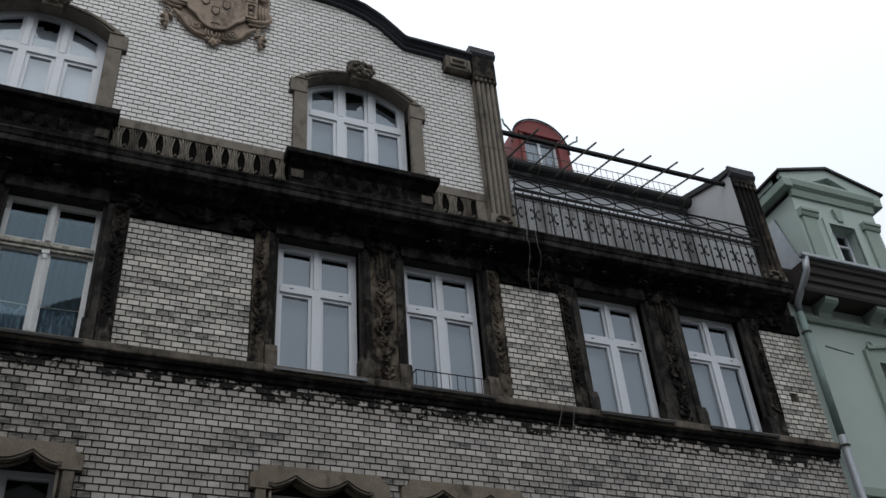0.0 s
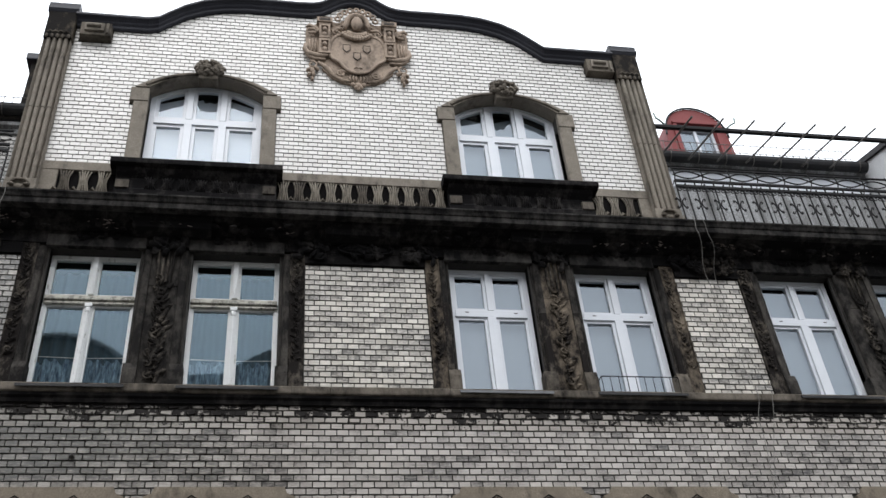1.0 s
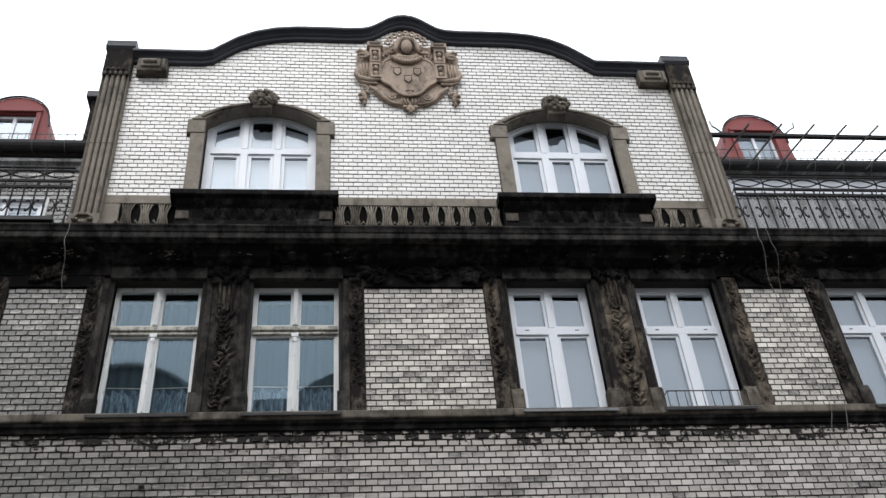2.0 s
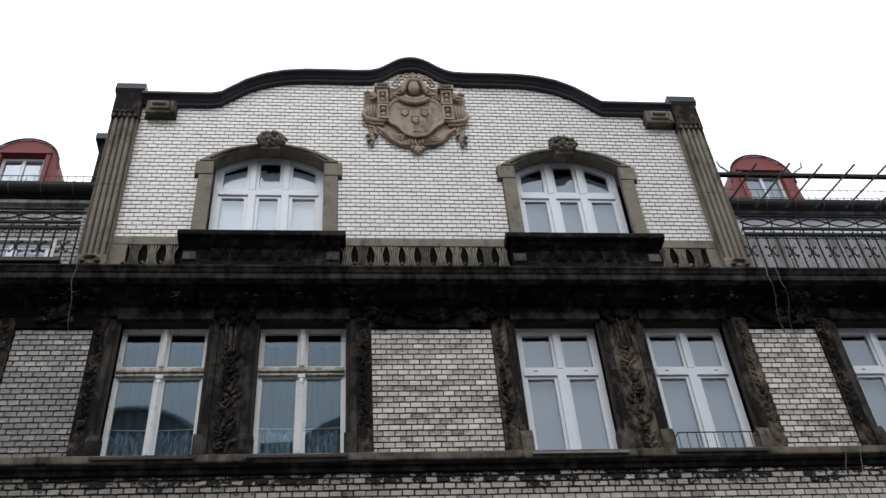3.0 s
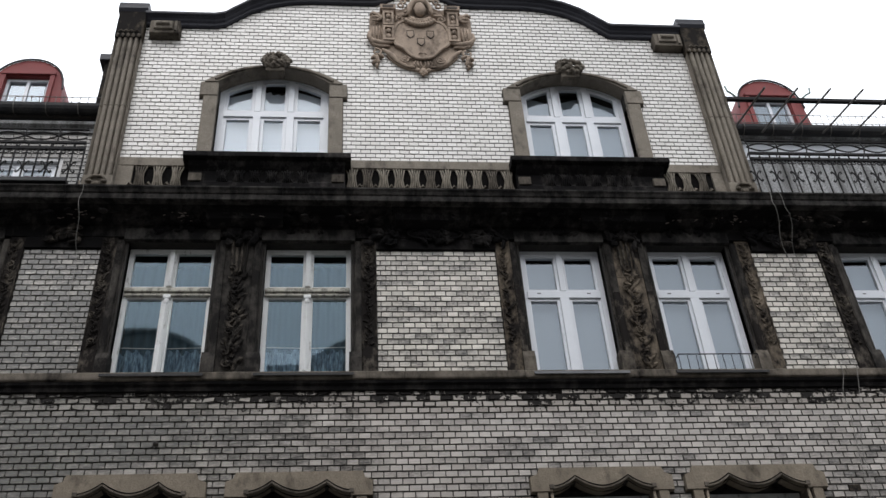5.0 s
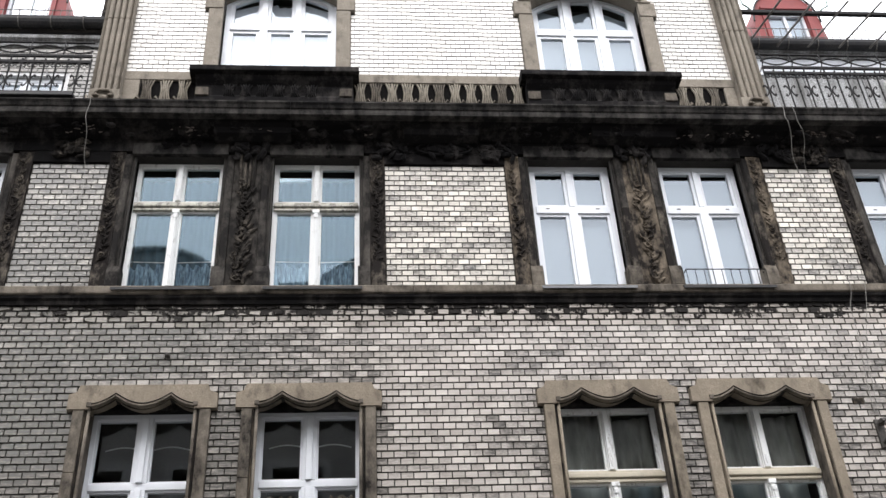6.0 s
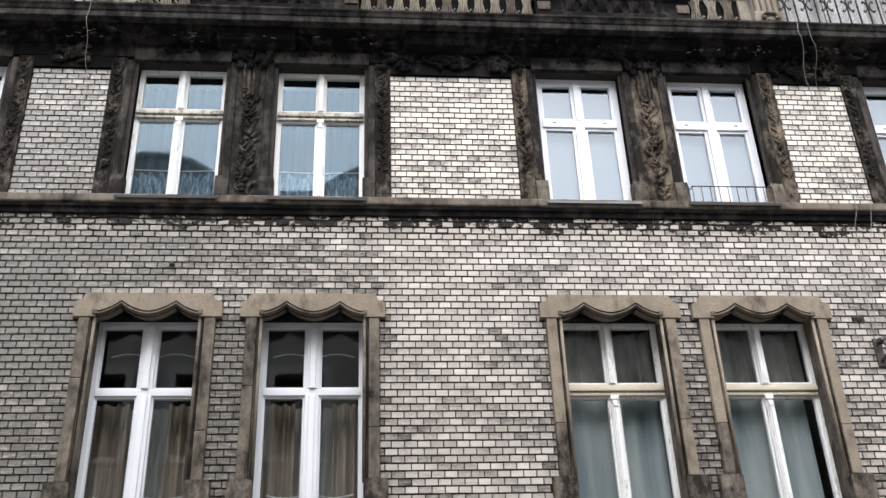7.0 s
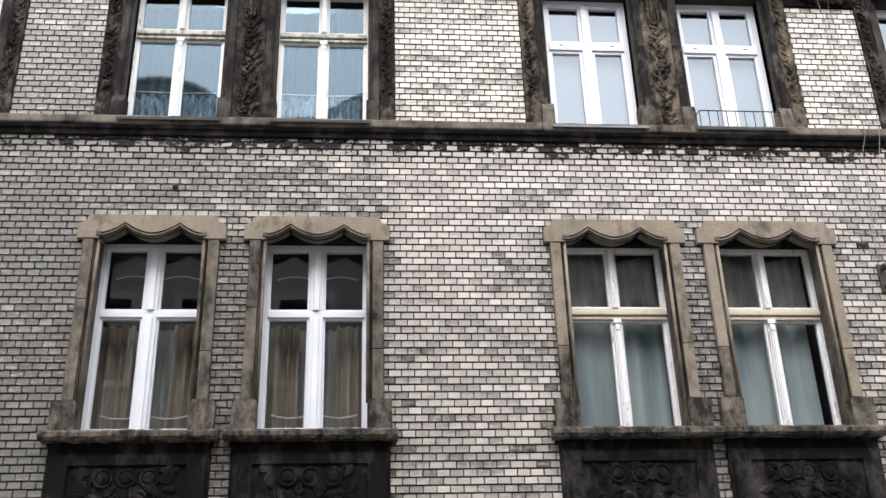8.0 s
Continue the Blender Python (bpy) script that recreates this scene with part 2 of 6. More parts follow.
M_CREAM = weathered("yellowed_cream_paint", (0.52, 0.47, 0.37), (0.36, 0.32, 0.25), 0.6, 9.0, 60.0, 0.5, 0.68, 0.3, (1, 1, 0.5), grain=0.12)
M_GLASS = glass("window_glass", 0.11)
M_GLASS_OLD = glass("old_window_glass", 0.065, (0.66, 0.86, 1.0))
M_GLASS_LOW = glass("window_glass_dark", 0.055)
M_ROOM = weathered("room_plaster", (0.2, 0.19, 0.17), (0.15, 0.14, 0.13), 0.9, 1.0, 30.0)
M_BLIND = cloth("grey_blind", (0.225, 0.25, 0.285), (0.25, 0.275, 0.31), 3.0)
M_BLIND_WHITE = cloth("white_blind", (0.60, 0.61, 0.67), (0.64, 0.65, 0.71), 3.0)
M_LACE = cloth("blue_lace", (0.02, 0.05, 0.10), (0.26, 0.38, 0.48), 7.0, 0.0, (4, 4, 1.3))
M_DRAPE = cloth("brown_drape", (0.19, 0.15, 0.11), (0.30, 0.25, 0.20))
M_NET = cloth("white_net", (0.17, 0.225, 0.26), (0.42, 0.46, 0.46), 1.3, 0.05, (2.4, 2, 0.25))
M_NET_BROWN = cloth("brownish_net", (0.16, 0.157, 0.142), (0.36, 0.355, 0.325), 2.0, 0.0, (2.5, 2, 0.6))
M_TRIM = cloth("white_curtain_edge", (0.6, 0.6, 0.58), (0.7, 0.7, 0.68), 6.0)
M_IRON = weathered("wrought_iron", (0.009, 0.009, 0.010), (0.022, 0.019, 0.017), 0.75, 12.0, 80.0, spec=0.2)
M_STEEL = weathered("weathered_steel", (0.16, 0.15, 0.14), (0.09, 0.075, 0.06), 0.6, 10.0, 80.0, metal=0.4)
M_ZINC = weathered("grey_zinc", (0.36, 0.38, 0.4), (0.26, 0.28, 0.3), 0.45, 4.0, 60.0, metal=0.5)
M_ZINC_DULL = weathered("dull_zinc", (0.17, 0.175, 0.18), (0.10, 0.10, 0.105), 0.6, 5.0, 60.0, metal=0.3)
M_SHEET = weathered("dark_sheet_metal", (0.016, 0.016, 0.018), (0.045, 0.042, 0.04), 0.6, 5.0, 60.0, spec=0.3)
M_RED = weathered("red_painted_render", (0.22, 0.030, 0.028), (0.12, 0.02, 0.02), 0.7, 3.0, 50.0, 0.4, 0.7)
M_ROOF = weathered("dark_roof_felt", (0.045, 0.042, 0.04), (0.09, 0.078, 0.068), 0.85, 3.0, 50.0)
M_ROOFTILE = weathered("brown_roof", (0.12, 0.075, 0.06), (0.07, 0.05, 0.045), 0.85, 3.0, 50.0)
M_WHITEWASH = weathered("white_render", (0.68, 0.68, 0.68), (0.48, 0.48, 0.48), 0.85, 2.0, 50.0, 0.5, 0.75)
M_BOARD = weathered("grey_weathered_boards", (0.11, 0.107, 0.103), (0.60, 0.61, 0.62), 0.85, 2.2, 60.0, 0.36, 0.60, 0.3, (2.2, 1, 0.35))
M_GREEN = weathered("pale_green_render", (0.43, 0.51, 0.46), (0.36, 0.44, 0.40), 0.8, 1.5, 60.0, 0.4, 0.7)
M_GREEN_DK = weathered("sage_green_paint", (0.29, 0.36, 0.31), (0.24, 0.30, 0.26), 0.75, 2.5, 60.0, 0.4, 0.7)
M_TIMBER = weathered("dark_brown_timber", (0.02, 0.014, 0.012), (0.04, 0.028, 0.022), 0.7, 5.0, 60.0, stretch=(0.3, 1, 3))
M_PIPE_GREEN = weathered("green_painted_pipe", (0.20, 0.28, 0.25), (0.12, 0.17, 0.155), 0.5, 4.0, 60.0)
M_ASPHALT = weathered("asphalt", (0.045, 0.045, 0.047), (0.06, 0.06, 0.06), 0.9, 1.2, 120.0)
M_PAVING = weathered("concrete_paving", (0.26, 0.25, 0.235), (0.2, 0.195, 0.185), 0.9, 2.0, 80.0)
M_FACADE = weathered("grey_beige_render", (0.26, 0.24, 0.21), (0.2, 0.185, 0.165), 0.9, 0.8, 60.0)
M_TRIM_FAR = weathered("pale_render_trim", (0.40, 0.38, 0.35), (0.32, 0.305, 0.28), 0.9, 1.5, 60.0)
M_CORD = weathered("pale_cord", (0.26, 0.25, 0.23), (0.16, 0.15, 0.14), 0.8, 6.0, 60.0, bump=0.0)
M_BRONZE = weathered("dark_fitting", (0.03, 0.026, 0.022), (0.06, 0.05, 0.04), 0.6, 10.0, 60.0)

# ---- mesh helpers ----
ORG = {}


def thing(name, at, label, category, group="", kind=""):
    e = new(name)
    e.location = at
    e.empty_display_size = 0.2
    ORG[e.name] = Vector(at)
    return tagged(e, label, category, group, kind)


def mesh_of(name, bm, mat, smooth=False):
    bmesh.ops.recalc_face_normals(bm, faces=bm.faces[:])
    if name == "pane":
        bm.normal_update()
        for f in bm.faces:
            if f.normal.y > 0:
                f.normal_flip()
    me = bpy.data.meshes.new(name)
    if smooth:
        for f in bm.faces:
            f.smooth = True
    bm.to_mesh(me)
    bm.free()
    me.materials.append(mat)
    return me


def part(name, bm, mat, parent, label="", smooth=False):
    o = ORG[parent.name]
    bmesh.ops.translate(bm, vec=-o, verts=bm.verts[:])
    ob = new(name, mesh_of(name, bm, mat, smooth))
    ob.parent = parent
    ORG[ob.name] = o
    return tagged(ob, label)


def solo(name, bm, mat, label, category, group="", kind="", smooth=False):
    ob = new(name, mesh_of(name, bm, mat, smooth))
    ORG[ob.name] = Vector((0, 0, 0))
    return tagged(ob, label, category, group, kind)


def box(x0, x1, y0, y1, z0, z1, bevel=0.0, bm=None):
    bm2 = bmesh.new()
    v = [bm2.verts.new((x, y, z)) for z in (z0, z1) for y in (y0, y1) for x in (x0, x1)]
    for f in ((0, 1, 3, 2), (4, 6, 7, 5), (0, 4, 5, 1), (2, 3, 7, 6), (0, 2, 6, 4), (1, 5, 7, 3)):
        bm2.faces.new([v[i] for i in f])
    if bevel:
        bmesh.ops.bevel(bm2, geom=bm2.edges[:], offset=bevel, segments=2, affect="EDGES", profile=0.6)
    return join(bm, bm2)


def join(bm, other):
    """Adds other to bm and returns bm; without bm returns other."""
    if bm is None:
        return other
    me = bpy.data.meshes.new("tmp")
    other.to_mesh(me)
    other.free()
    bm.from_mesh(me)
    bpy.data.meshes.remove(me)
    return bm


def extruded(profile, x0, x1, bm=None):
    """A moulding along x: a closed outline of (y, z)."""
    bm = bm or bmesh.new()
    a = [bm.verts.new((x0, y, z)) for y, z in profile]
    b = [bm.verts.new((x1, y, z)) for y, z in profile]
    k = len(profile)
    for i in range(k):
        j = (i + 1) % k
        bm.faces.new((a[i], a[j], b[j], b[i]))
    bm.faces.new(a[::-1])
    bm.faces.new(b)
    return bm


def upright(profile, z0, z1, bm=None):
    """A moulding along z: a closed outline of (x, y)."""
    bm = bm or bmesh.new()
    a = [bm.verts.new((x, y, z0)) for x, y in profile]
    b = [bm.verts.new((x, y, z1)) for x, y in profile]
    k = len(profile)
    for i in range(k):
        j = (i + 1) % k
        bm.faces.new((a[i], a[j], b[j], b[i]))
    bm.faces.new(a[::-1])
    bm.faces.new(b)
    return bm


def plate(outer, holes, y0, y1, bm=None):
    """A slab in the xz plane from y0 to y1 with holes through it."""
    bm2 = bmesh.new()
    edges = []
    for loop in [outer] + list(holes):
        vs = [bm2.verts.new((x, y0, z)) for x, z in loop]
        edges += [bm2.edges.new((vs[i], vs[(i + 1) % len(vs)])) for i in range(len(vs))]
    bmesh.ops.triangle_fill(bm2, edges=edges, use_beauty=True)
    r = bmesh.ops.extrude_face_region(bm2, geom=bm2.faces[:])
    bmesh.ops.translate(bm2, vec=(0, y1 - y0, 0), verts=[g for g in r["geom"] if isinstance(g, bmesh.types.BMVert)])
    return join(bm, bm2)


def tube(points, radius, sides=6, bm=None, closed=False):
    """A round bar along points."""
    bm = bm or bmesh.new()
    pts = [Vector(p) for p in points]
    rings = []
    for i, p in enumerate(pts):
        a = pts[i - 1] if (i or closed) else p
        b = pts[(i + 1) % len(pts)] if (i < len(pts) - 1 or closed) else p
        d = (b - a).normalized()
        u = d.cross(Vector((0, 1, 0)) if abs(d.y) < 0.9 else Vector((1, 0, 0))).normalized()
        w = d.cross(u)
        r = radius[i] if isinstance(radius, (list, tuple)) else radius
        rings.append([bm.verts.new(p + r * (math.cos(q) * u + math.sin(q) * w)) for q in (2 * math.pi * k / sides for k in range(sides))])
    m = len(rings)
    for i in range(m if closed else m - 1):
        a, b = rings[i], rings[(i + 1) % m]
        for k in range(sides):
            bm.faces.new((a[k], a[(k + 1) % sides], b[(k + 1) % sides], b[k]))
    if not closed:
        bm.faces.new(rings[0][::-1])
        bm.faces.new(rings[-1])
    return bm


def lump(bm, c, r, turn=0.0, sub=1, rough=0.0, rng=random):
    """A rounded carved lump: an ellipsoid with radii r, turned in the wall's plane."""
    bm2 = bmesh.new()
    bmesh.ops.create_icosphere(bm2, subdivisions=sub, radius=1.0)
    if rough:
        for v in bm2.verts:
            v.co *= 1 + rng.uniform(-rough, rough)
    m = Matrix.Translation(c) @ Matrix.Rotation(turn, 4, "Y") @ Matrix.Diagonal((*r, 1))
    bmesh.ops.transform(bm2, matrix=m, verts=bm2.verts[:])
    return join(bm, bm2)


def scroll(bm, x, y, z, size, turns=1.4, hand=1, start=0.0, thick=0.2):
    """A flat spiral scroll in the wall's plane."""
    k = int(14 * turns)
    pts, rad = [], []
    for i in range(k + 1):
        f = i / k
        a = start + hand * f * turns * 2 * math.pi
        r = size * (1 - 0.82 * f)
        pts.append((x + r * math.cos(a), y - 0.25 * size * f, z + r * math.sin(a)))
        rad.append(size * thick * (1 - 0.35 * f))
    return tube(pts, rad, 6, bm)


def arc(cx, cz, half, rise, k=16):
    """Points of a segmental arch from left to right."""
    r = (half * half + rise * rise) / (2 * rise)
    a = math.asin(min(1, half / r))
    return [(cx + r * math.sin(q), cz + rise - r + r * math.cos(q)) for q in (-a + 2 * a * i / k for i in range(k + 1))]


def rect(x0, x1, z0, z1):
    return [(x0, z0), (x1, z0), (x1, z1), (x0, z1)]


# ---- plan of the facade: x along it, y into it, z up ----
AXIS = 0.735
LEFT_END, RIGHT_END = -8.03, 9.50
UP_Z0, UP_Z1 = 7.28, 9.12          # openings of the upper storey
LO_Z0, LO_Z1 = 3.86, 5.97          # openings of the lower storey
UP_X = [-2.39, -0.79, 2.26, 3.86]
UP_X = [2 * AXIS - 7.945, 2 * AXIS - 6.335] + UP_X + [6.335, 7.945]
UP_HALF = 0.505
LO_X = [(-2.95, -1.93), (-1.305, -0.28), (1.765, 2.815), (3.39, 4.46)]
LO_X = [(-7.5, -6.48), (-5.85, -4.83)] + LO_X + [(6.3, 7.32), (7.95, 8.97)]
GW_X, GW_HALF, GW_Z0, GW_SPRING, GW_RISE = (-1.33, 2.80), 0.74, 10.42, 11.915, 0.29
WALL_BACK = 0.42


def coping_z(x):
    """Height of the underside of the gable's coping."""
    d = abs(x - 0.70)
    ds = (0, 0.12, 0.25, 0.38, 0.5, 0.62, 0.85, 1.2, 1.6, 1.92, 2.2, 2.45, 2.66, 2.82, 2.86, 4.5)
    zs = (14.03, 14.01, 13.935, 13.82, 13.73, 13.685, 13.67, 13.675, 13.67, 13.63, 13.54, 13.395, 13.21, 13.06, 13.05, 13.05)
    return float(np.interp(d, ds, zs))


def arched_opening(cx, half, z0, spring, rise):
    return [(cx - half, z0), (cx + half, z0)] + arc(cx, spring, half, rise)[::-1]


# ---- ground ----
solo("ground", box(-400, 400, -400, 400, -0.6, -0.15), M_ASPHALT, "dark asphalt street running between the houses", "road", kind="structure")
solo("pavement", box(-60, 60, -2.4, 0.0, -0.2, 0.0, 0.02), M_PAVING, "grey concrete slab pavement along the brick house", "pavement", kind="structure")
solo("pavement", box(-60, 60, -11.6, -7.6, -0.2, 0.0, 0.02), M_PAVING, "grey concrete slab pavement across the street", "pavement", kind="structure")

# ---- front wall with all its openings ----
outer = [(LEFT_END, 0.0), (RIGHT_END, 0.0), (RIGHT_END, 9.62), (4.95, 9.62)]
top = [4.95 - 8.46 * i / 120 for i in range(121)]
outer += [(x, coping_z(x) + 0.04) for x in top]
outer += [(-3.51, 9.62), (LEFT_END, 9.62)]
outer = [p for i, p in enumerate(outer) if i == 0 or (abs(p[0] - outer[i - 1][0]) + abs(p[1] - outer[i - 1][1])) > 1e-4]
holes = [rect(c - UP_HALF, c + UP_HALF, UP_Z0, UP_Z1) for c in UP_X]
holes += [rect(a - 0.025, b + 0.025, LO_Z0, LO_Z1) for a, b in LO_X]
holes += [arched_opening(c, GW_HALF, GW_Z0, GW_SPRING, GW_RISE) for c in GW_X]
wall = solo("wall_front", plate(outer, holes, 0.016, WALL_BACK), M_MORTAR, "dark mortar bed of the white glazed brick front", "wall", kind="structure")

# the body of the house behind the front
bm = box(LEFT_END, LEFT_END + 0.35, WALL_BACK, 9.0, 0, 9.62)
box(RIGHT_END - 0.35, RIGHT_END, WALL_BACK, 9.0, 0, 9.62, bm=bm)
box(LEFT_END, RIGHT_END, 9.0, 9.35, 0, 12.4, bm=bm)
box(LEFT_END + 0.35, RIGHT_END - 0.35, 4.2, 4.4, 0, 12.4, bm=bm)
solo("wall_body", bm, M_ROOM, "plain plastered side and back walls of the house", "wall", kind="structure")
bm = None
for z in (2.95, 6.45, 9.32):
    bm = box(LEFT_END + 0.35, RIGHT_END - 0.35, WALL_BACK, 9.0, z - 0.12, z + 0.12, bm=bm)
solo("floor", bm, M_ROOM, "plain floors behind the windows", "floor", kind="structure")
bm = None
for x in (-6.9, -4.3, -1.6, 0.75, 3.1, 5.2, 7.1):
    bm = box(x - 0.08, x + 0.08, WALL_BACK, 4.2, 3.07, 9.2, bm=bm)
solo("wall_inside", bm, M_ROOM, "plain inner walls between the rooms", "wall", kind="structure")
# gable room
bm = box(-3.5, -3.3, WALL_BACK, 4.2, 9.44, 12.6)
box(4.77, 4.97, WALL_BACK, 4.2, 9.44, 12.6, bm=bm)
box(-3.5, 4.97, WALL_BACK, 4.2, 12.6, 12.8, bm=bm)
box(0.65, 0.85, WALL_BACK, 4.2, 9.44, 12.6, bm=bm)
solo("wall_gable_room", bm, M_ROOM, "plain walls and roof of the room in the gable", "wall", kind="structure")

# ---- windows ----
def window(index, x0, x1, z0, z1, y, transom, style, label, arch_rise=0.0):
    """A window: outer frame, mullions, transom and glazed sashes, each sash with its pane."""
    w = thing("window_%d" % index, ((x0 + x1) / 2, y, z0), label, "window", "windows of the brick house", "structure")
    old = style == "old"
    mat = M_OLDPAINT if old else M_PVC
    f = 0.034 if old else (0.05 if style == "plain" else (0.06 if style == "pvc" else 0.07))                       # visible width of the outer frame
    ft = 0.0
    n_col = 3 if arch_rise else 2
    width = x1 - x0
    if arch_rise:
        outer_l = [(x0, z0), (x1, z0)] + arc((x0 + x1) / 2, z1, width / 2, arch_rise)[::-1]
        inner_l = [(x0 + f, z0 + f), (x1 - f, z0 + f)] + arc((x0 + x1) / 2, z1, width / 2 - f, arch_rise - f * 0.75)[::-1]
    else:
        outer_l, inner_l = rect(x0, x1, z0, z1), rect(x0 + f, x1 - f, z0 + f, z1 - f - ft)
    part("frame", plate(outer_l, [inner_l], y, y + 0.09), mat, w)
    th = 0.066 if old else (0.036 if style == "plain" else 0.05)
    mw = 0.040 if old else (0.052 if arch_rise else (0.07 if style == "plain" else 0.055))
    cols = [x0 + f + (width - 2 * f) * i / n_col for i in range(n_col + 1)]
    ztop = lambda x: z1 - f - ft if not arch_rise else z1 + arch_rise - f * 0.75 - (arch_rise - f * 0.75) * min(1, abs(x - (x0 + x1) / 2) / (width / 2 - f)) ** 2
    bm = box(x0 + f, x1 - f, y - 0.012, y + 0.08, transom - th, transom + th, 0.008)
    if old:
        box(x0 + f * 0.4, x1 - f * 0.4, y - 0.05, y + 0.04, transom - 0.02, transom + 0.035, 0.012, bm=bm)
        box(x0 + f * 0.4, x1 - f * 0.4, y - 0.03, y + 0.04, transom - 0.065, transom - 0.035, 0.01, bm=bm)
    if style == "pvc":  # drain slots in the transom
        for u in (0.2, 0.8):
            part("drain_slot", box(x0 + width * u - 0.022, x0 + width * u + 0.022, y - 0.0165, y - 0.0125, transom + 0.008, transom + 0.018), M_IRON, w)
    part("transom", bm, (M_OLDPAINT_B if z0 > 6 else M_CREAM) if old else mat, w)
    for c in cols[1:-1]:
        bm = box(c - mw, c + mw, y - 0.018, y + 0.08, z0 + f, transom - th, 0.008)
        if style == "plain":
            box(c - 0.032, c + 0.032, y - 0.036, y, z0 + f, transom - th, 0.008, bm=bm)
        if old:
            box(c - 0.027, c + 0.027, y - 0.045, y, z0 + f, transom - th, 0.012, bm=bm)
            lump(bm, (c, y - 0.05, transom - th - 0.1), (0.032, 0.02, 0.045))
            tube([(c, y - 0.046, z0 + f + 0.04), (c, y - 0.046, transom - th - 0.13)], 0.014, 6, bm)
            box(c - 0.042, c + 0.042, y - 0.055, y, transom - th - 0.05, transom - th, 0.01, bm=bm)
        part("mullion", bm, mat, w)
        mt = mw * (0.8 if arch_rise else (0.62 if style == "pvc" else 1.0))
        bm = box(c - mt, c + mt, y - 0.014, y + 0.08, transom + th, ztop(c) + 0.01, 0.006)
        if style == "plain":
            box(c - 0.032, c + 0.032, y - 0.036, y, transom + th, ztop(c), 0.008, bm=bm)
        if old:
            box(c - 0.03, c + 0.03, y - 0.04, y, transom + th, ztop(c), 0.012, bm=bm)
            lump(bm, (c, y - 0.045, transom + th + 0.1), (0.02, 0.012, 0.08))
        part("mullion", bm, mat, w)
    s = 0.022 if old else (0.022 if style == "plain" else (0.036 if style == "pvc" else 0.046))                       # visible width of a sash
    for row, (za, zb) in enumerate(((z0 + f, transom - th), (transom + th, None))):
        for i in range(n_col):
            m = mw if row == 0 else mw * (0.8 if arch_rise else (0.62 if style == "pvc" else 1.0))
            a = cols[i] + (m if i else 0)
            b = cols[i + 1] - (m if i < n_col - 1 else 0)
            if row == 0 or not arch_rise:
                t = zb if row == 0 else z1 - f - ft
                lo, hi = rect(a, b, za, t), rect(a + s, b - s, za + s, t - s)
            else:
                tops = [b + (a - b) * k / 6 for k in range(7)]
                lo = [(a, za), (b, za)] + [(x, ztop(x)) for x in tops]
                tops = [b - s + (a - b + 2 * s) * k / 6 for k in range(7)]
                hi = [(a + s, za + s), (b - s, za + s)] + [(x, ztop(x) - s * 1.15) for x in tops]
            sash = part("sash", plate(lo, [hi], y + 0.012, y + 0.062), mat, w)
            bmg = bmesh.new()
            bmg.faces.new([bmg.verts.new((x, y + 0.038, z)) for x, z in hi])
            pane = part("pane", bmg, M_GLASS_LOW if z0 < 6 or index == 17 else (M_GLASS_OLD if old else M_GLASS), sash, "clear pane reflecting the pale sky")
            pane.visible_shadow = False
    return w


Y_UP, Y_LO, Y_GW = 0.145, 0.235, 0.15
for i, c in enumerate(UP_X):
    old = i in (2, 3)
    window(i + 1, c - UP_HALF, c + UP_HALF, UP_Z0 + 0.03, UP_Z1 - 0.003, Y_UP, 8.485 if old else 8.455, "old" if old else "pvc",
           "old cream wooden casement window with flaking paint and a moulded transom" if old else "white plastic casement window with four panes and a closed grey blind")
for i, (a, b) in enumerate(LO_X):
    old = i >= 4
    window(i + 9, a - 0.025, b + 0.025, LO_Z0 + 0.04, 5.905, Y_LO, 5.145 if old else 5.135, "old" if old else "plain",
           "old cream wooden casement window with flaking paint and pale curtains" if old else "white plastic casement window with dark panes and brown drapes")
for i, c in enumerate(GW_X):
    window(i + 17, c - GW_HALF, c + GW_HALF, GW_Z0 + 0.03, GW_SPRING, Y_GW, 11.47, "arched",
           "white three-light window under a flat arch with white blinds" if i == 0 else "white three-light window under a flat arch with grey blinds", GW_RISE)


# ---- blinds and curtains behind the panes ----
def sheet(x0, x1, z0, z1, y, waves, depth, top=None, k=60, rng=random):
    """A hanging cloth with folds; top(x) gives an uneven upper edge."""
    bm = bmesh.new()
    ph = rng.uniform(0, 6)
    rows = []
    for x in np.linspace(x0, x1, k):
        u = (x - x0) / (x1 - x0)
        dy = depth * math.sin(ph + u * waves * 6.28 + 0.8 * math.sin(u * 9))
        zt = top(x) if top else z1
        rows.append([bm.verts.new((x, y + dy * (1 + 0.3 * t), zt + (z0 - zt) * t)) for t in (0, 0.33, 0.66, 1)])
    for a, b in zip(rows, rows[1:]):
        for j in range(3):
            bm.faces.new((a[j], b[j], b[j + 1], a[j + 1]))
    return bm


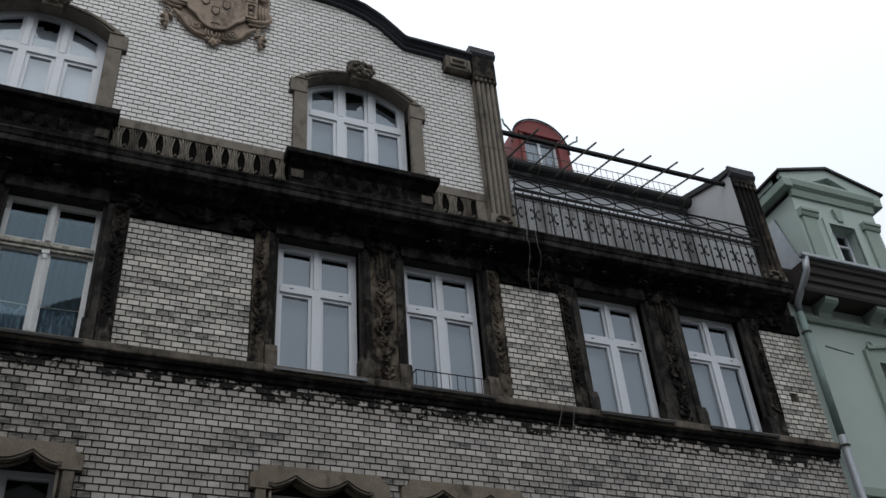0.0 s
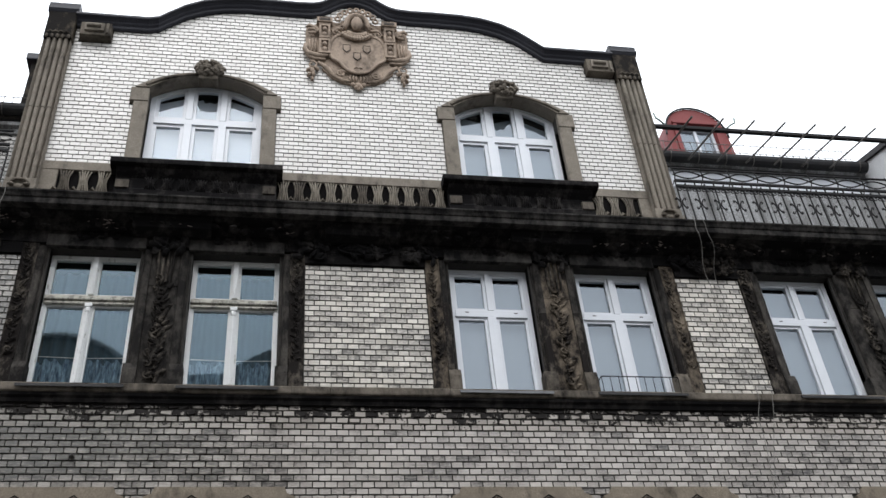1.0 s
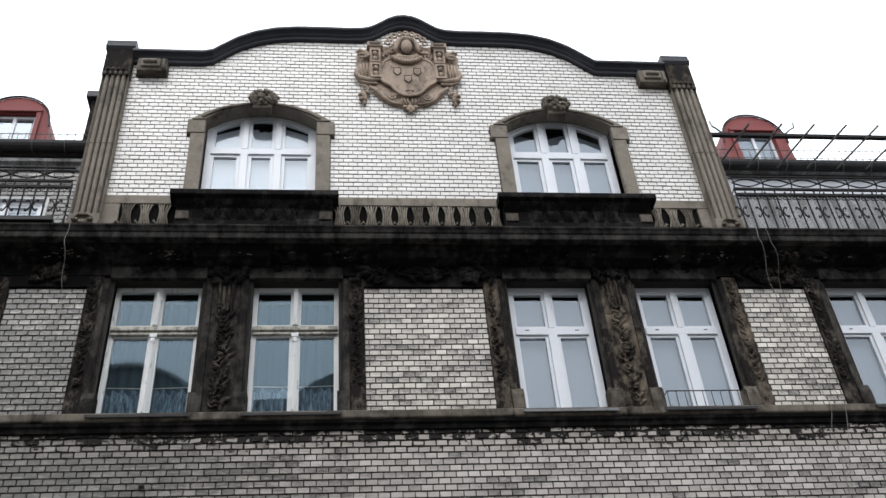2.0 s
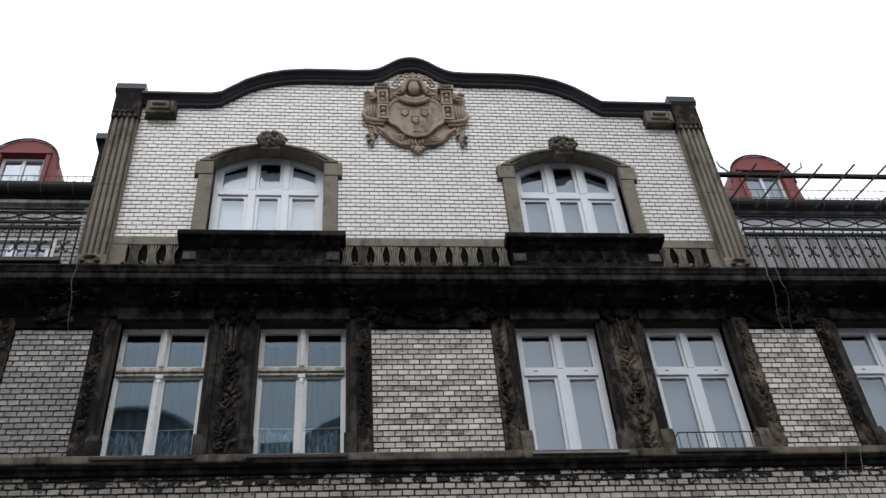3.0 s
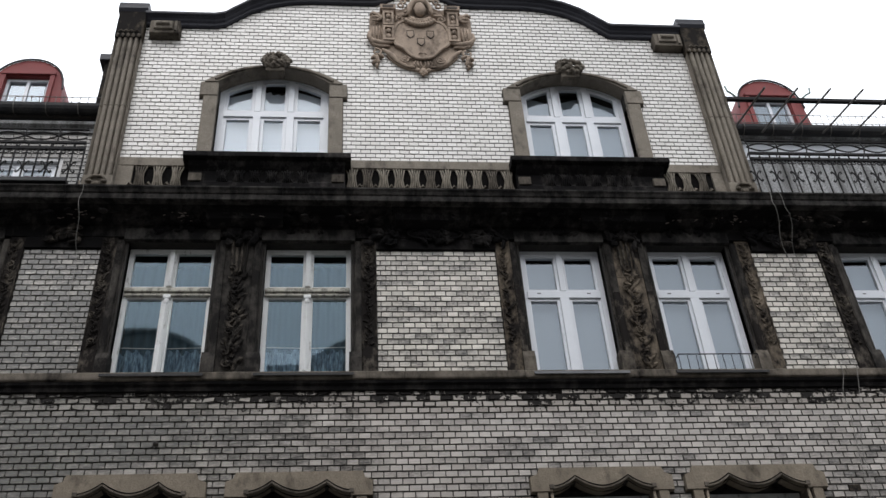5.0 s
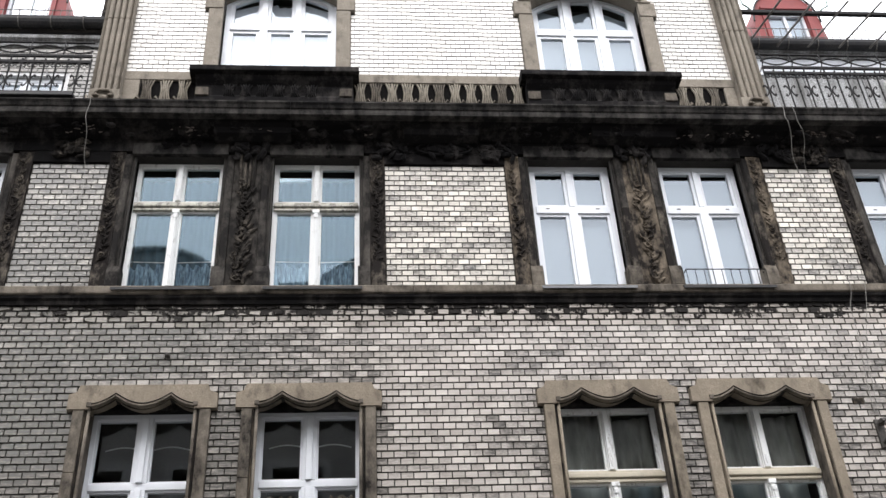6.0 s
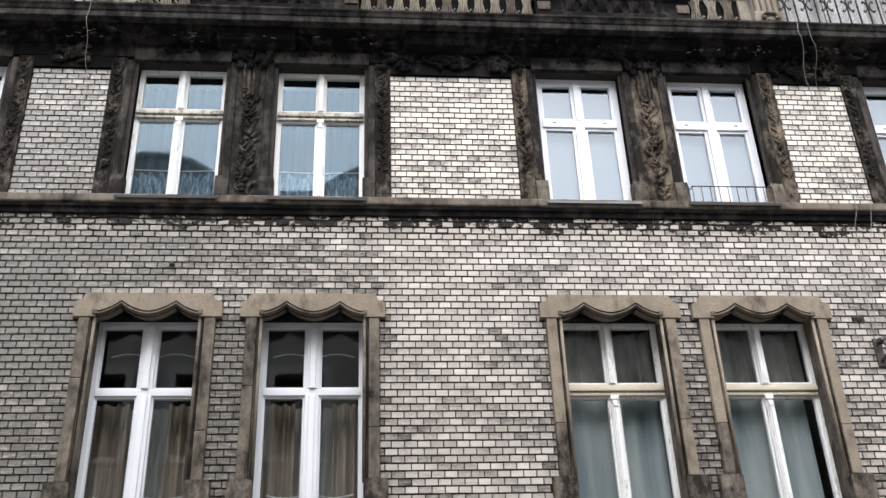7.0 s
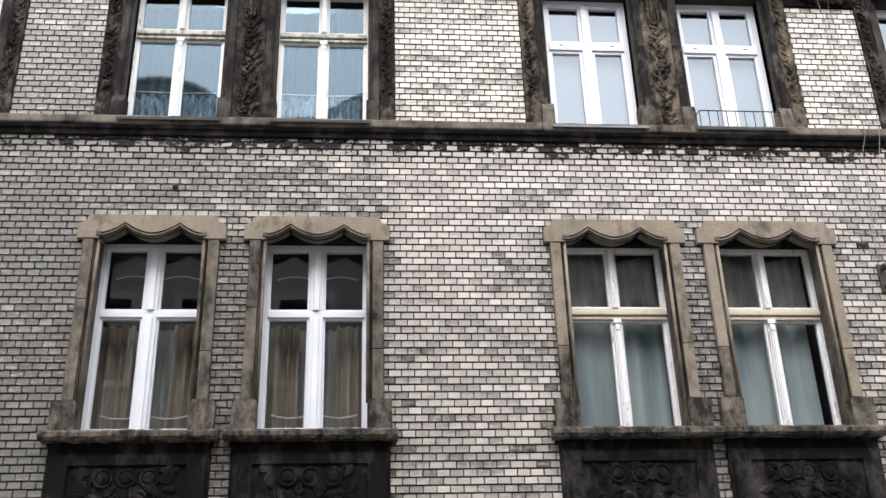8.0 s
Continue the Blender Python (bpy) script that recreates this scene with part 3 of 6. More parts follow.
for i, c in enumerate(UP_X):
    a, b = c - UP_HALF + 0.02, c + UP_HALF - 0.02
    if i in (2, 3):
        def scallop(x, c=c):
            return 7.76 + 0.05 * abs(math.sin((x - c) * 14))
        solo("lace_curtain", sheet(a, b, 7.25, 7.7, Y_UP + 0.2, 9, 0.045, scallop), M_LACE, "blue lace half curtain low behind an old window", "curtain", "lace curtains", smooth=True)
        solo("curtain_wire", tube([(a, Y_UP + 0.12, 7.80), (c, Y_UP + 0.12, 7.785), (b, Y_UP + 0.12, 7.80)], 0.005, 5), M_TRIM, "thin pale curtain wire across an old window", "curtain wire", "curtain wires")
        solo("net_curtain", sheet(a, b, 7.25, 9.1, Y_UP + 0.33, 7, 0.03), cloth("grey_net_%d" % i, (0.03, 0.068, 0.095), (0.05, 0.10, 0.14), 2.0), "thin grey-blue net curtain behind an old window", "curtain", "net curtains", smooth=True)
    else:
        bm = box(a, b, Y_UP + 0.115, Y_UP + 0.123, 7.25, 8.39)
        box(a, b, Y_UP + 0.115, Y_UP + 0.123, 8.51, 8.995, bm=bm)
        solo("roller_blind", bm, M_BLIND, "closed pale grey roller blind behind a white window", "blind", "roller blinds")
for i, (a, b) in enumerate(LO_X):
    w = b - a
    if i >= 4:
        solo("net_curtain", sheet(a, b - (0.0 if i % 2 == 0 else 0.06) * w, 3.8, 5.12, Y_LO + 0.2, 4, 0.018), M_NET, "pale blue-grey net curtain drawn across an old window", "curtain", "net curtains", smooth=True)
        solo("net_curtain", sheet(a, a + 0.52 * w, 5.14, 5.95, Y_LO + 0.22, 4, 0.02, lambda x, a=a, w=w: 5.94 - 0.05 * (x - a) / w), M_NET_BROWN, "brownish net curtain gathered behind the upper panes", "curtain", "net curtains", smooth=True)
        solo("net_curtain", sheet(b - 0.44 * w, b, 5.14, 5.95, Y_LO + 0.22, 3, 0.02, lambda x, b=b, w=w: 5.90 - 0.12 * (b - x) / w), M_NET_BROWN, "brownish net curtain hanging low behind the upper panes", "curtain", "net curtains", smooth=True)
    else:
        solo("drape", sheet(a, a + 0.33 * w, 3.8, 5.1, Y_LO + 0.26, 3, 0.04), M_DRAPE, "brown drape hanging at one side of the window", "curtain", "brown drapes", smooth=True)
        solo("drape", sheet(b - 0.3 * w, b, 3.8, 5.1, Y_LO + 0.26, 3, 0.04), M_DRAPE, "brown drape hanging at one side of the window", "curtain", "brown drapes", smooth=True)
        solo("net_curtain", sheet(a, b, 4.02, 5.1, Y_LO + 0.36, 9, 0.025), cloth("smoky_net_%d" % i, (0.22, 0.22, 0.205), (0.34, 0.34, 0.32)), "smoky grey net curtain behind a white window", "curtain", "net curtains", smooth=True)
        for s0, s1 in ((a + 0.09, a + w / 2 - 0.05), (a + w / 2 + 0.05, b - 0.09)):
            q = [s0 + (s1 - s0) * k / 12 for k in range(13)]
            for zz, sag in ((5.60, 0.035), (4.15, -0.03)):
                solo("curtain_edging", tube([(x, Y_LO + 0.2, zz + sag * math.sin((x - s0) / (s1 - s0) * math.pi)) for x in q], 0.008, 5), M_TRIM, "white scalloped edging of the curtain behind the panes", "curtain", "curtain edgings")
for i, c in enumerate(GW_X):
    def gw_top(x, c=c, i=i):
        d = x - c
        if i == 0:
            if abs(d) < 0.13:
                return 11.97 + (0.02 if d > -0.06 else 0.06) + 0.01 * math.sin(d * 60)
            return 12.06 - 0.17 * max(0.0, abs(d) - 0.3) / 0.44 - 0.02
        return 11.97 + 0.05 * math.sin(d * 7) - 0.2 * max(0.0, d - 0.2)
    solo("window_blind", sheet(c - GW_HALF + 0.02, c + GW_HALF - 0.02, 10.4, 12.0, Y_GW + 0.11, 1, 0.004, gw_top, 120),
         M_BLIND_WHITE if i == 0 else M_BLIND, ("white" if i == 0 else "pale grey") + " cloth blind sagging from the arch of the gable window", "blind", "gable window blinds")

# ---- string course and main cornice ----
prof = [(0.02, 7.165), (-0.06, 7.165), (-0.082, 7.176), (-0.086, 7.19), (-0.086, 7.255), (-0.076, 7.268), (0.02, 7.285)]
sc = thing("string_course", (AXIS, 0, 7.1), "soot-darkened moulded stone string course under the upper windows", "string course", kind="structure")
xs = [LEFT_END, -6.6, -5.4, -4.2, -2.02, -0.9, 0.3, 1.62, 2.9, 4.1, 5.3, 6.9, 8.2, RIGHT_END]
for a, b in zip(xs, xs[1:]):
    part("stone", extruded(prof, a + 0.002, b - 0.002), M_STONE_MID, sc)
# black colour holds the shadow under the course as well as soot
part("drip_edge", extruded([(-0.005, 7.066), (-0.025, 7.066), (-0.035, 7.11), (-0.06, 7.13), (-0.066, 7.162), (-0.005, 7.162)], LEFT_END, RIGHT_END), M_SOOT, sc, "black drip under the string course, soot and shade in its colour")

co = thing("main_cornice", (AXIS, 0, 9.3), "black sooted stone cornice with broken mouldings under the gable", "cornice", kind="structure")
prof = [(0.02, 9.34), (-0.06, 9.34), (-0.10, 9.36), (-0.13, 9.40), (-0.14, 9.43), (-0.22, 9.445), (-0.26, 9.47), (-0.30, 9.475),
        (-0.36, 9.48), (-0.37, 9.50), (-0.37, 9.555), (-0.385, 9.565), (-0.40, 9.60), (-0.42, 9.625), (-0.42, 9.645), (0.02, 9.70)]
xs = [LEFT_END, -6.4, -5.2, -3.62, -2.3, -1.1, 0.2, 1.4, 2.7, 3.9, 5.08, 6.5, 8.0, RIGHT_END - 0.2]
# black soffit under paler sooted faces: the light on the lip is in the colours
for a, b in zip(xs, xs[1:]):
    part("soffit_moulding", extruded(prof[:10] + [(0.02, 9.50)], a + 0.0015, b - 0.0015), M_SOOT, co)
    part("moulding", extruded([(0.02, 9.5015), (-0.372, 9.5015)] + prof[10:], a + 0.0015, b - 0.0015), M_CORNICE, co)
    part("fillet", extruded([(-0.25, 9.474), (-0.30, 9.468), (-0.362, 9.472), (-0.372, 9.48), (-0.372, 9.499), (-0.25, 9.499)], a + 0.002, b - 0.002), M_CORNICE, co)
# frieze of plain sooted stone behind the carving
fr = thing("frieze", (AXIS, 0, 9.0), "black sooted stone frieze with carved foliage over the windows", "frieze", kind="structure")
part("band", box(LEFT_END, RIGHT_END, -0.035, 0.03, 9.17, 9.338), M_SOOT, fr)
for a, b in ((LEFT_END, UP_X[0] - 0.8), (UP_X[1] + 0.8, UP_X[2] - 0.8), (0.0, 1.47), (UP_X[5] + 0.82, UP_X[6] - 0.77), (UP_X[7] + 0.8, RIGHT_END)):
    part("panel", box(a, b, -0.03, 0.03, 9.005, 9.168, 0.006), M_SOOT, fr)
rng = random.Random(5)


def carving(x0, x1, z0, z1, y, count, rng, size=0.05, drop=True):
    """Carved foliage: a hanging drop of paired leaves and berries, or a loose spread of leaves and scrolls."""
    bm = bmesh.new()
    m, w = (x0 + x1) / 2, x1 - x0
    for i in range(count):
        f = (i + 0.5) / count
        s = size * rng.uniform(0.6, 1.15)
        if drop:
            z = z1 + (z0 - z1) * f
            side = 1 if i % 2 else -1
            x = m + w * (side * rng.uniform(0.06, 0.3) + rng.uniform(-0.06, 0.06))
            lump(bm, (x, y + rng.uniform(-0.004, 0.010), z), (s * 0.36, s * 0.34, s * rng.uniform(0.8, 1.4)), side * rng.uniform(0.2, 1.1), 1, 0.24, rng)
            if rng.random() < 0.45:
                q = s * rng.uniform(0.3, 0.45)
                lump(bm, (m + rng.uniform(-0.1, 0.1) * w, y - 0.012, z + rng.uniform(-0.03, 0.03)), (q, q, q))
        else:
            z = rng.uniform(z0, z1)
            x = m + w * 0.47 * rng.uniform(-1, 1)
            lump(bm, (x, y, z), (s * 0.5, s * 0.55, s * rng.uniform(0.8, 1.3)), rng.uniform(-1.6, 1.6), 1, 0.14, rng)
        if i % 4 == 0:
            scroll(bm, x, y - 0.01, z, s * 0.8, 1.1, rng.choice((-1, 1)), rng.uniform(0, 6), 0.26)
    return bm


for x in UP_X:
    part("carving", carving(x - 0.28, x + 0.28, 9.23, 9.3, -0.05, 9, rng, 0.055, False), M_SOOT, fr)
for x in (-3.62, -1.59, 0.1, 0.735, 1.4, 3.06, 4.85, 5.3, 7.13, 8.95, -5.1):
    part("carving", carving(x - 0.2, x + 0.2, 9.05, 9.32, -0.06, 22, rng, 0.075, False), M_CARVE if x in (-3.62, 5.3, 7.13) else M_SOOT, fr)
bm = tube([(0.735 + 0.33 * math.cos(q), -0.06, 9.22 + 0.09 * math.sin(q)) for q in np.linspace(0, 6.28, 25)[:-1]], 0.02, 6, closed=True)
lump(bm, (0.735, -0.045, 9.22), (0.29, 0.04, 0.07), 0, 2)
part("cartouche", bm, M_SOOT, fr, "oval sooted cartouche in the frieze")
bm = bmesh.new()
for i in range(170):
    x = rng.uniform(-5.5, 9.2)
    q = rng.uniform(0.02, 0.055)
    lump(bm, (x, rng.uniform(-0.24, -0.06), 9.37 + rng.uniform(-0.05, 0.06)), (q * rng.uniform(1.0, 2.2), q, q * 0.8), rng.uniform(-0.4, 0.4), 1, 0.2, rng)
part("crumbling_edge", bm, M_SOOT, fr, "crumbled black crust under the cornice")
bm = bmesh.new()
for c, spread, count in ((-3.55, 0.22, 14), (-2.2, 0.5, 12), (-1.35, 0.3, 8), (-0.2, 0.15, 5), (2.75, 0.3, 8), (3.9, 0.5, 12), (4.45, 0.15, 9), (5.35, 0.22, 16), (5.9, 0.3, 7), (7.1, 0.6, 12)):
    for i in range(count):
        q = rng.uniform(0.004, 0.012)
        lump(bm, (c + rng.gauss(0, 0.5) * spread, rng.uniform(-0.235, -0.12), 9.385 + rng.uniform(-0.05, 0.05)), (q * rng.uniform(1.0, 4.5), q, q * 0.7), rng.uniform(-0.7, 0.7), 1, 0.45, rng)
part("broken_stone", bm, M_CHIP, fr, "pale freshly broken stone in the crust")
bm = None
for x0, x1 in ((-2.0, -1.1), (0.25, 1.15), (2.55, 3.6)):
    bm = extruded([(-0.03, 9.28), (-0.1, 9.28), (-0.2, 9.33), (-0.22, 9.40), (-0.26, 9.44), (-0.03, 9.44)], x0, x1, bm)
part("corbel_block", bm, M_SOOT, fr)


# ---- surrounds of the upper windows: lintels and carved pilaster strips ----
def upper_pair(i, clean):
    """Stone framing of a pair of upper windows."""
    a, b = UP_X[2 * i], UP_X[2 * i + 1]
    t = thing("window_surround", ((a + b) / 2, 0, UP_Z0), "soot-blackened stone surround of paired windows with carved pilaster strips" if not clean else
              "brown stone surround of paired windows, darker at the top, with carved pilaster strips", "window surround", "upper window surrounds", "structure")
    # in the browner pair the upper jamb stones are darker than the lower
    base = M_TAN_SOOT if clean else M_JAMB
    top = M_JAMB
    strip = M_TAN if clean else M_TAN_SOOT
    r = random.Random(20 + i)

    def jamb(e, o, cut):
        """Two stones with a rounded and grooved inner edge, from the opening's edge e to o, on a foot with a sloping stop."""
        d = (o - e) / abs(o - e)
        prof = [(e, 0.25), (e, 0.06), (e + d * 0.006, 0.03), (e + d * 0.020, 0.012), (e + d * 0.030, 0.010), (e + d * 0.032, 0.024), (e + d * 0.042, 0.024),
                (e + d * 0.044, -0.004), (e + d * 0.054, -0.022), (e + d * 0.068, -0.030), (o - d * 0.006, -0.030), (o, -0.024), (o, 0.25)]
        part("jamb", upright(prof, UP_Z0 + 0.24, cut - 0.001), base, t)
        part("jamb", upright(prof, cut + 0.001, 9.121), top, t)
        lo, hi = sorted((e - d * 0.018, o))
        bm = extruded([(0.12, UP_Z0 + 0.006), (-0.055, UP_Z0 + 0.006), (-0.055, UP_Z0 + 0.18), (-0.05, UP_Z0 + 0.20), (-0.028, UP_Z0 + 0.27), (0.12, UP_Z0 + 0.27)], lo, hi)
        part("foot", bm, M_STONE_MID if clean else base, t)

    for c in (a, b):
        part("lintel", box(c - UP_HALF - 0.05, c + UP_HALF + 0.05, -0.045, 0.10, 9.123, 9.29, 0.008), M_CORNICE, t)
    for s, c in ((-1, a), (1, b)):
        e = c + s * UP_HALF
        o = e + s * 0.295
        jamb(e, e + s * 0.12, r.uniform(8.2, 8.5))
        lo, hi = sorted((e + s * 0.122, o))
        part("pilaster_strip", box(lo, hi, -0.018, 0.02, UP_Z0 + 0.005, 9.17, 0.006), strip, t)
        part("strip_edge", box(lo, lo + 0.014, -0.030, -0.016, UP_Z0 + 0.3, 9.16, 0.004), strip, t)
        part("strip_edge", box(hi - 0.014, hi, -0.030, -0.016, UP_Z0 + 0.3, 9.16, 0.004), strip, t)
        part("carving", carving(lo + 0.02, hi - 0.02, UP_Z0 + 0.35, 9.12, -0.028, 34, r, 0.05), strip, t, "weathered carved foliage drop")
    lo, hi = a + UP_HALF, b - UP_HALF
    for e, o in ((lo, lo + 0.13), (hi, hi - 0.13)):
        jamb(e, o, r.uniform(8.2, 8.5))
    part("pilaster_strip", box(lo + 0.132, hi - 0.132, -0.015, 0.02, UP_Z0 + 0.005, 8.6, 0.006), M_TAN if clean else M_JAMB, t)
    part("pilaster_strip", box(lo + 0.132, hi - 0.132, -0.015, 0.02, 8.603, 9.17, 0.006), M_TAN if clean else M_JAMB, t)
    m = (lo + hi) / 2
    bm = None
    for k in (-0.085, -0.03, 0.03, 0.085):
        bm = tube([(m + k, -0.03, 9.14), (m + k, -0.032, 8.9), (m + 0.8 * k, -0.03, 8.62)], [0.016, 0.019, 0.011], 6, bm)
    part("fluting", bm, M_TAN_SOOT if clean else M_CARVE, t)
    part("carving", carving(m - 0.13, m + 0.13, UP_Z0 + 0.06, 8.72, -0.033, 38, r, 0.072), M_TAN if clean else M_CARVE, t, "weathered carved foliage drop")
    for c in (a, b):
        sill_mat = M_SHEET if not clean or c > 3 else M_ZINC_DULL
        part("sill", extruded([(0.1, 7.30), (0.1, 7.33), (-0.115, 7.232), (-0.115, 7.20), (-0.105, 7.202), (-0.105, 7.222)], c - UP_HALF - 0.03, c + UP_HALF + 0.03), sill_mat, t, "sheet metal window sill")
    return t


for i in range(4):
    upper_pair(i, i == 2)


# ---- surrounds of the lower windows ----
def lower_surround(a, b, seed):
    """Eared hood with a triple-curved lip, jambs on plinth blocks, sill and carved apron."""
    t = thing("window_surround", ((a + b) / 2, 0, LO_Z0), "brown sandstone window surround with curved hood, plinth blocks and sooted carved apron", "window surround", "lower window surrounds", "structure")
    r = random.Random(seed)
    w = b - a
    # hood: the lower edge hangs in three curves that meet in two peaks
    def lip(x):
        u = (x - a) / w
        if u < 0.235:
            return 5.87 + 0.115 * (u / 0.235) ** 1.8
        if u > 0.765:
            return 5.87 + 0.115 * ((1 - u) / 0.235) ** 1.8
        return 5.87 + 0.115 * abs((u - 0.5) / 0.265) ** 1.8
    xs = [a + w * k / 60 for k in range(61)]
    o = [(a - 0.22, 5.84), (a - 0.0, 5.84)] + [(x, lip(x)) for x in xs] + [(b, 5.84), (b + 0.22, 5.84), (b + 0.22, 6.0), (b + 0.145, 6.03), (b + 0.12, 6.1), (a - 0.12, 6.1), (a - 0.145, 6.03), (a - 0.22, 6.0)]
    part("hood", plate(o, [], -0.06, 0.12), M_STONE, t)
    part("soffit", box(a - 0.02, b + 0.02, 0.121, 0.36, 5.905, 5.99), M_SOOT, t)
    part("hood_lip", tube([(x, -0.066, lip(x) - 0.002) for x in xs], 0.010, 6), M_STONE_MID, t)
    # thin black bead paints the dark line of the groove above the lip
    part("hood_lip", tube([(x, -0.064, lip(x) + 0.024) for x in xs], 0.006, 5), M_SOOT, t)
    part("hood_lip", tube([(x, -0.035, lip(x) - 0.030) for x in xs], 0.008, 6), M_STONE_DIRTY, t)
    for s, e in ((-1, a), (1, b)):
        face = M_STONE_MID if a < -0.5 else M_STONE
        lo, hi = sorted((e + s * 0.052, e + s * 0.16))
        west = a < -0.5
        cut = r.uniform(4.62, 4.8) + (0.4 if west and s < 0 else 0)
        low = M_JAMB_LOW if s < 0 else face
        up = M_JAMB_LOW if west and s < 0 else face
        part("jamb", box(lo, hi, -0.05, 0.1, 4.17, cut - 0.0015, 0.01), low, t)
        part("jamb", box(lo, hi, -0.05, 0.1, cut + 0.0015, 5.838, 0.01), up, t)
        lo, hi = sorted((e + s * 0.03, e + s * 0.046))
        part("fillet", box(lo, hi, -0.038, 0.1, 4.17, 5.838, 0.005), M_STONE_DIRTY, t)
        part("bead", tube([(e + s * 0.008, -0.025, 4.14), (e + s * 0.008, -0.025, 5.86)], 0.017, 8), face, t, smooth=True)
        part("lip_stop", box(e + s * 0.008 - 0.024, e + s * 0.008 + 0.024, -0.075, 0.0, 5.862, 5.91, 0.006), M_STONE_GREY, t)
        lo, hi = sorted((e + s * 0.018, e + s * 0.029))
        part("reveal", box(lo, hi, -0.012, 0.22, 3.9, 5.90), M_STONE_GREY, t)
        lo, hi = sorted((e + s * 0.005, e + s * 0.235))
        bm = plate([(lo, 3.862), (hi, 3.862), (hi, 4.145), (hi - 0.02, 4.162), (lo + 0.03, 4.166), (lo, 4.15)] if s > 0 else
                   [(lo, 3.862), (hi, 3.862), (hi, 4.15), (hi - 0.03, 4.166), (lo + 0.02, 4.162), (lo, 4.145)], [], -0.085, 0.05)
        part("plinth_block", bm, M_PLINTH, t)
    bm = bmesh.new()
    prof = [(0.34, 3.80, 0.0), (-0.10, 3.765, 0.012), (-0.145, 3.772, 0.012), (-0.165, 3.80, 0.006), (-0.165, 3.84, 0.006), (-0.15, 3.862, 0.004), (0.12, 3.893, 0.0), (0.34, 3.905, 0.0)]
    rings = [[bm.verts.new((x, y + r.uniform(-j, j) * 0.6, z + r.uniform(-j, j))) for y, z, j in prof] for x in np.linspace(a - 0.29, b + 0.29, 34)]
    for p, q in zip(rings, rings[1:]):
        for j in range(len(prof)):
            bm.faces.new((p[j], p[(j + 1) % len(prof)], q[(j + 1) % len(prof)], q[j]))
    bm.faces.new(rings[0])
    bm.faces.new(rings[-1][::-1])
    part("sill", bm, M_PLINTH, t, "thick weathered stone sill with a crumbled lower edge")
    part("apron", box(a - 0.22, b + 0.22, -0.03, 0.1, 2.95, 3.772, 0.01), M_SOOT, t)
    bm = plate(rect(a - 0.19, b + 0.19, 2.98, 3.66), [rect(a - 0.02, b + 0.02, 3.08, 3.56)], -0.055, -0.028)
    part("apron_border", bm, M_SOOT, t)
    bm = carving(a + 0.05, b - 0.05, 3.12, 3.52, -0.035, 46, r, 0.085, False)
    for v in bm.verts:
        v.co.y = -0.03 + 0.55 * (v.co.y + 0.03)
    for k in (0.30, 0.5, 0.70):
        tube([(a + w * k + 0.078 * math.cos(q), -0.045, 3.44 + 0.078 * math.sin(q)) for q in np.linspace(0, 6.283, 15)[:-1]], 0.014, 6, bm, closed=True)
        lump(bm, (a + w * k, -0.04, 3.44), (0.062, 0.03, 0.062), 0, 2)
    part("carving", bm, M_SOOT, t, "sooted carved foliage and rosettes")
    return t


for i, (a, b) in enumerate(LO_X):
    lower_surround(a, b, 60 + i)

# ---- gable: coping, pilasters, frieze, window heads ----
cp = thing("gable_coping", (AXIS, 0, 13.05), "dark moulded coping along the curved top of the gable", "coping", kind="structure")
lip = [(0.06, 0.0), (-0.03, 0.0), (-0.05, 0.02), (-0.06, 0.05), (-0.085, 0.075), (-0.10, 0.10), (-0.13, 0.125), (-0.15, 0.135), (-0.16, 0.15), (-0.16, 0.185), (0.4, 0.22), (0.4, 0.0)]
for x0, x1, k in ((-3.20, -2.09, 8), (-2.09, AXIS, 80), (AXIS, 3.56, 80), (3.56, 4.605, 8)):
    bm = bmesh.new()
    rings = [[bm.verts.new((x, y, coping_z(x) + dz)) for y, dz in lip] for x in np.linspace(x0, x1, k + 1)]
    for a, b in zip(rings, rings[1:]):
        for j in range(len(lip)):
            bm.faces.new((a[j], a[(j + 1) % len(lip)], b[(j + 1) % len(lip)], b[j]))
    bm.faces.new(rings[0])
    bm.faces.new(rings[-1][::-1])
    part("moulding", bm, M_COPING, cp)


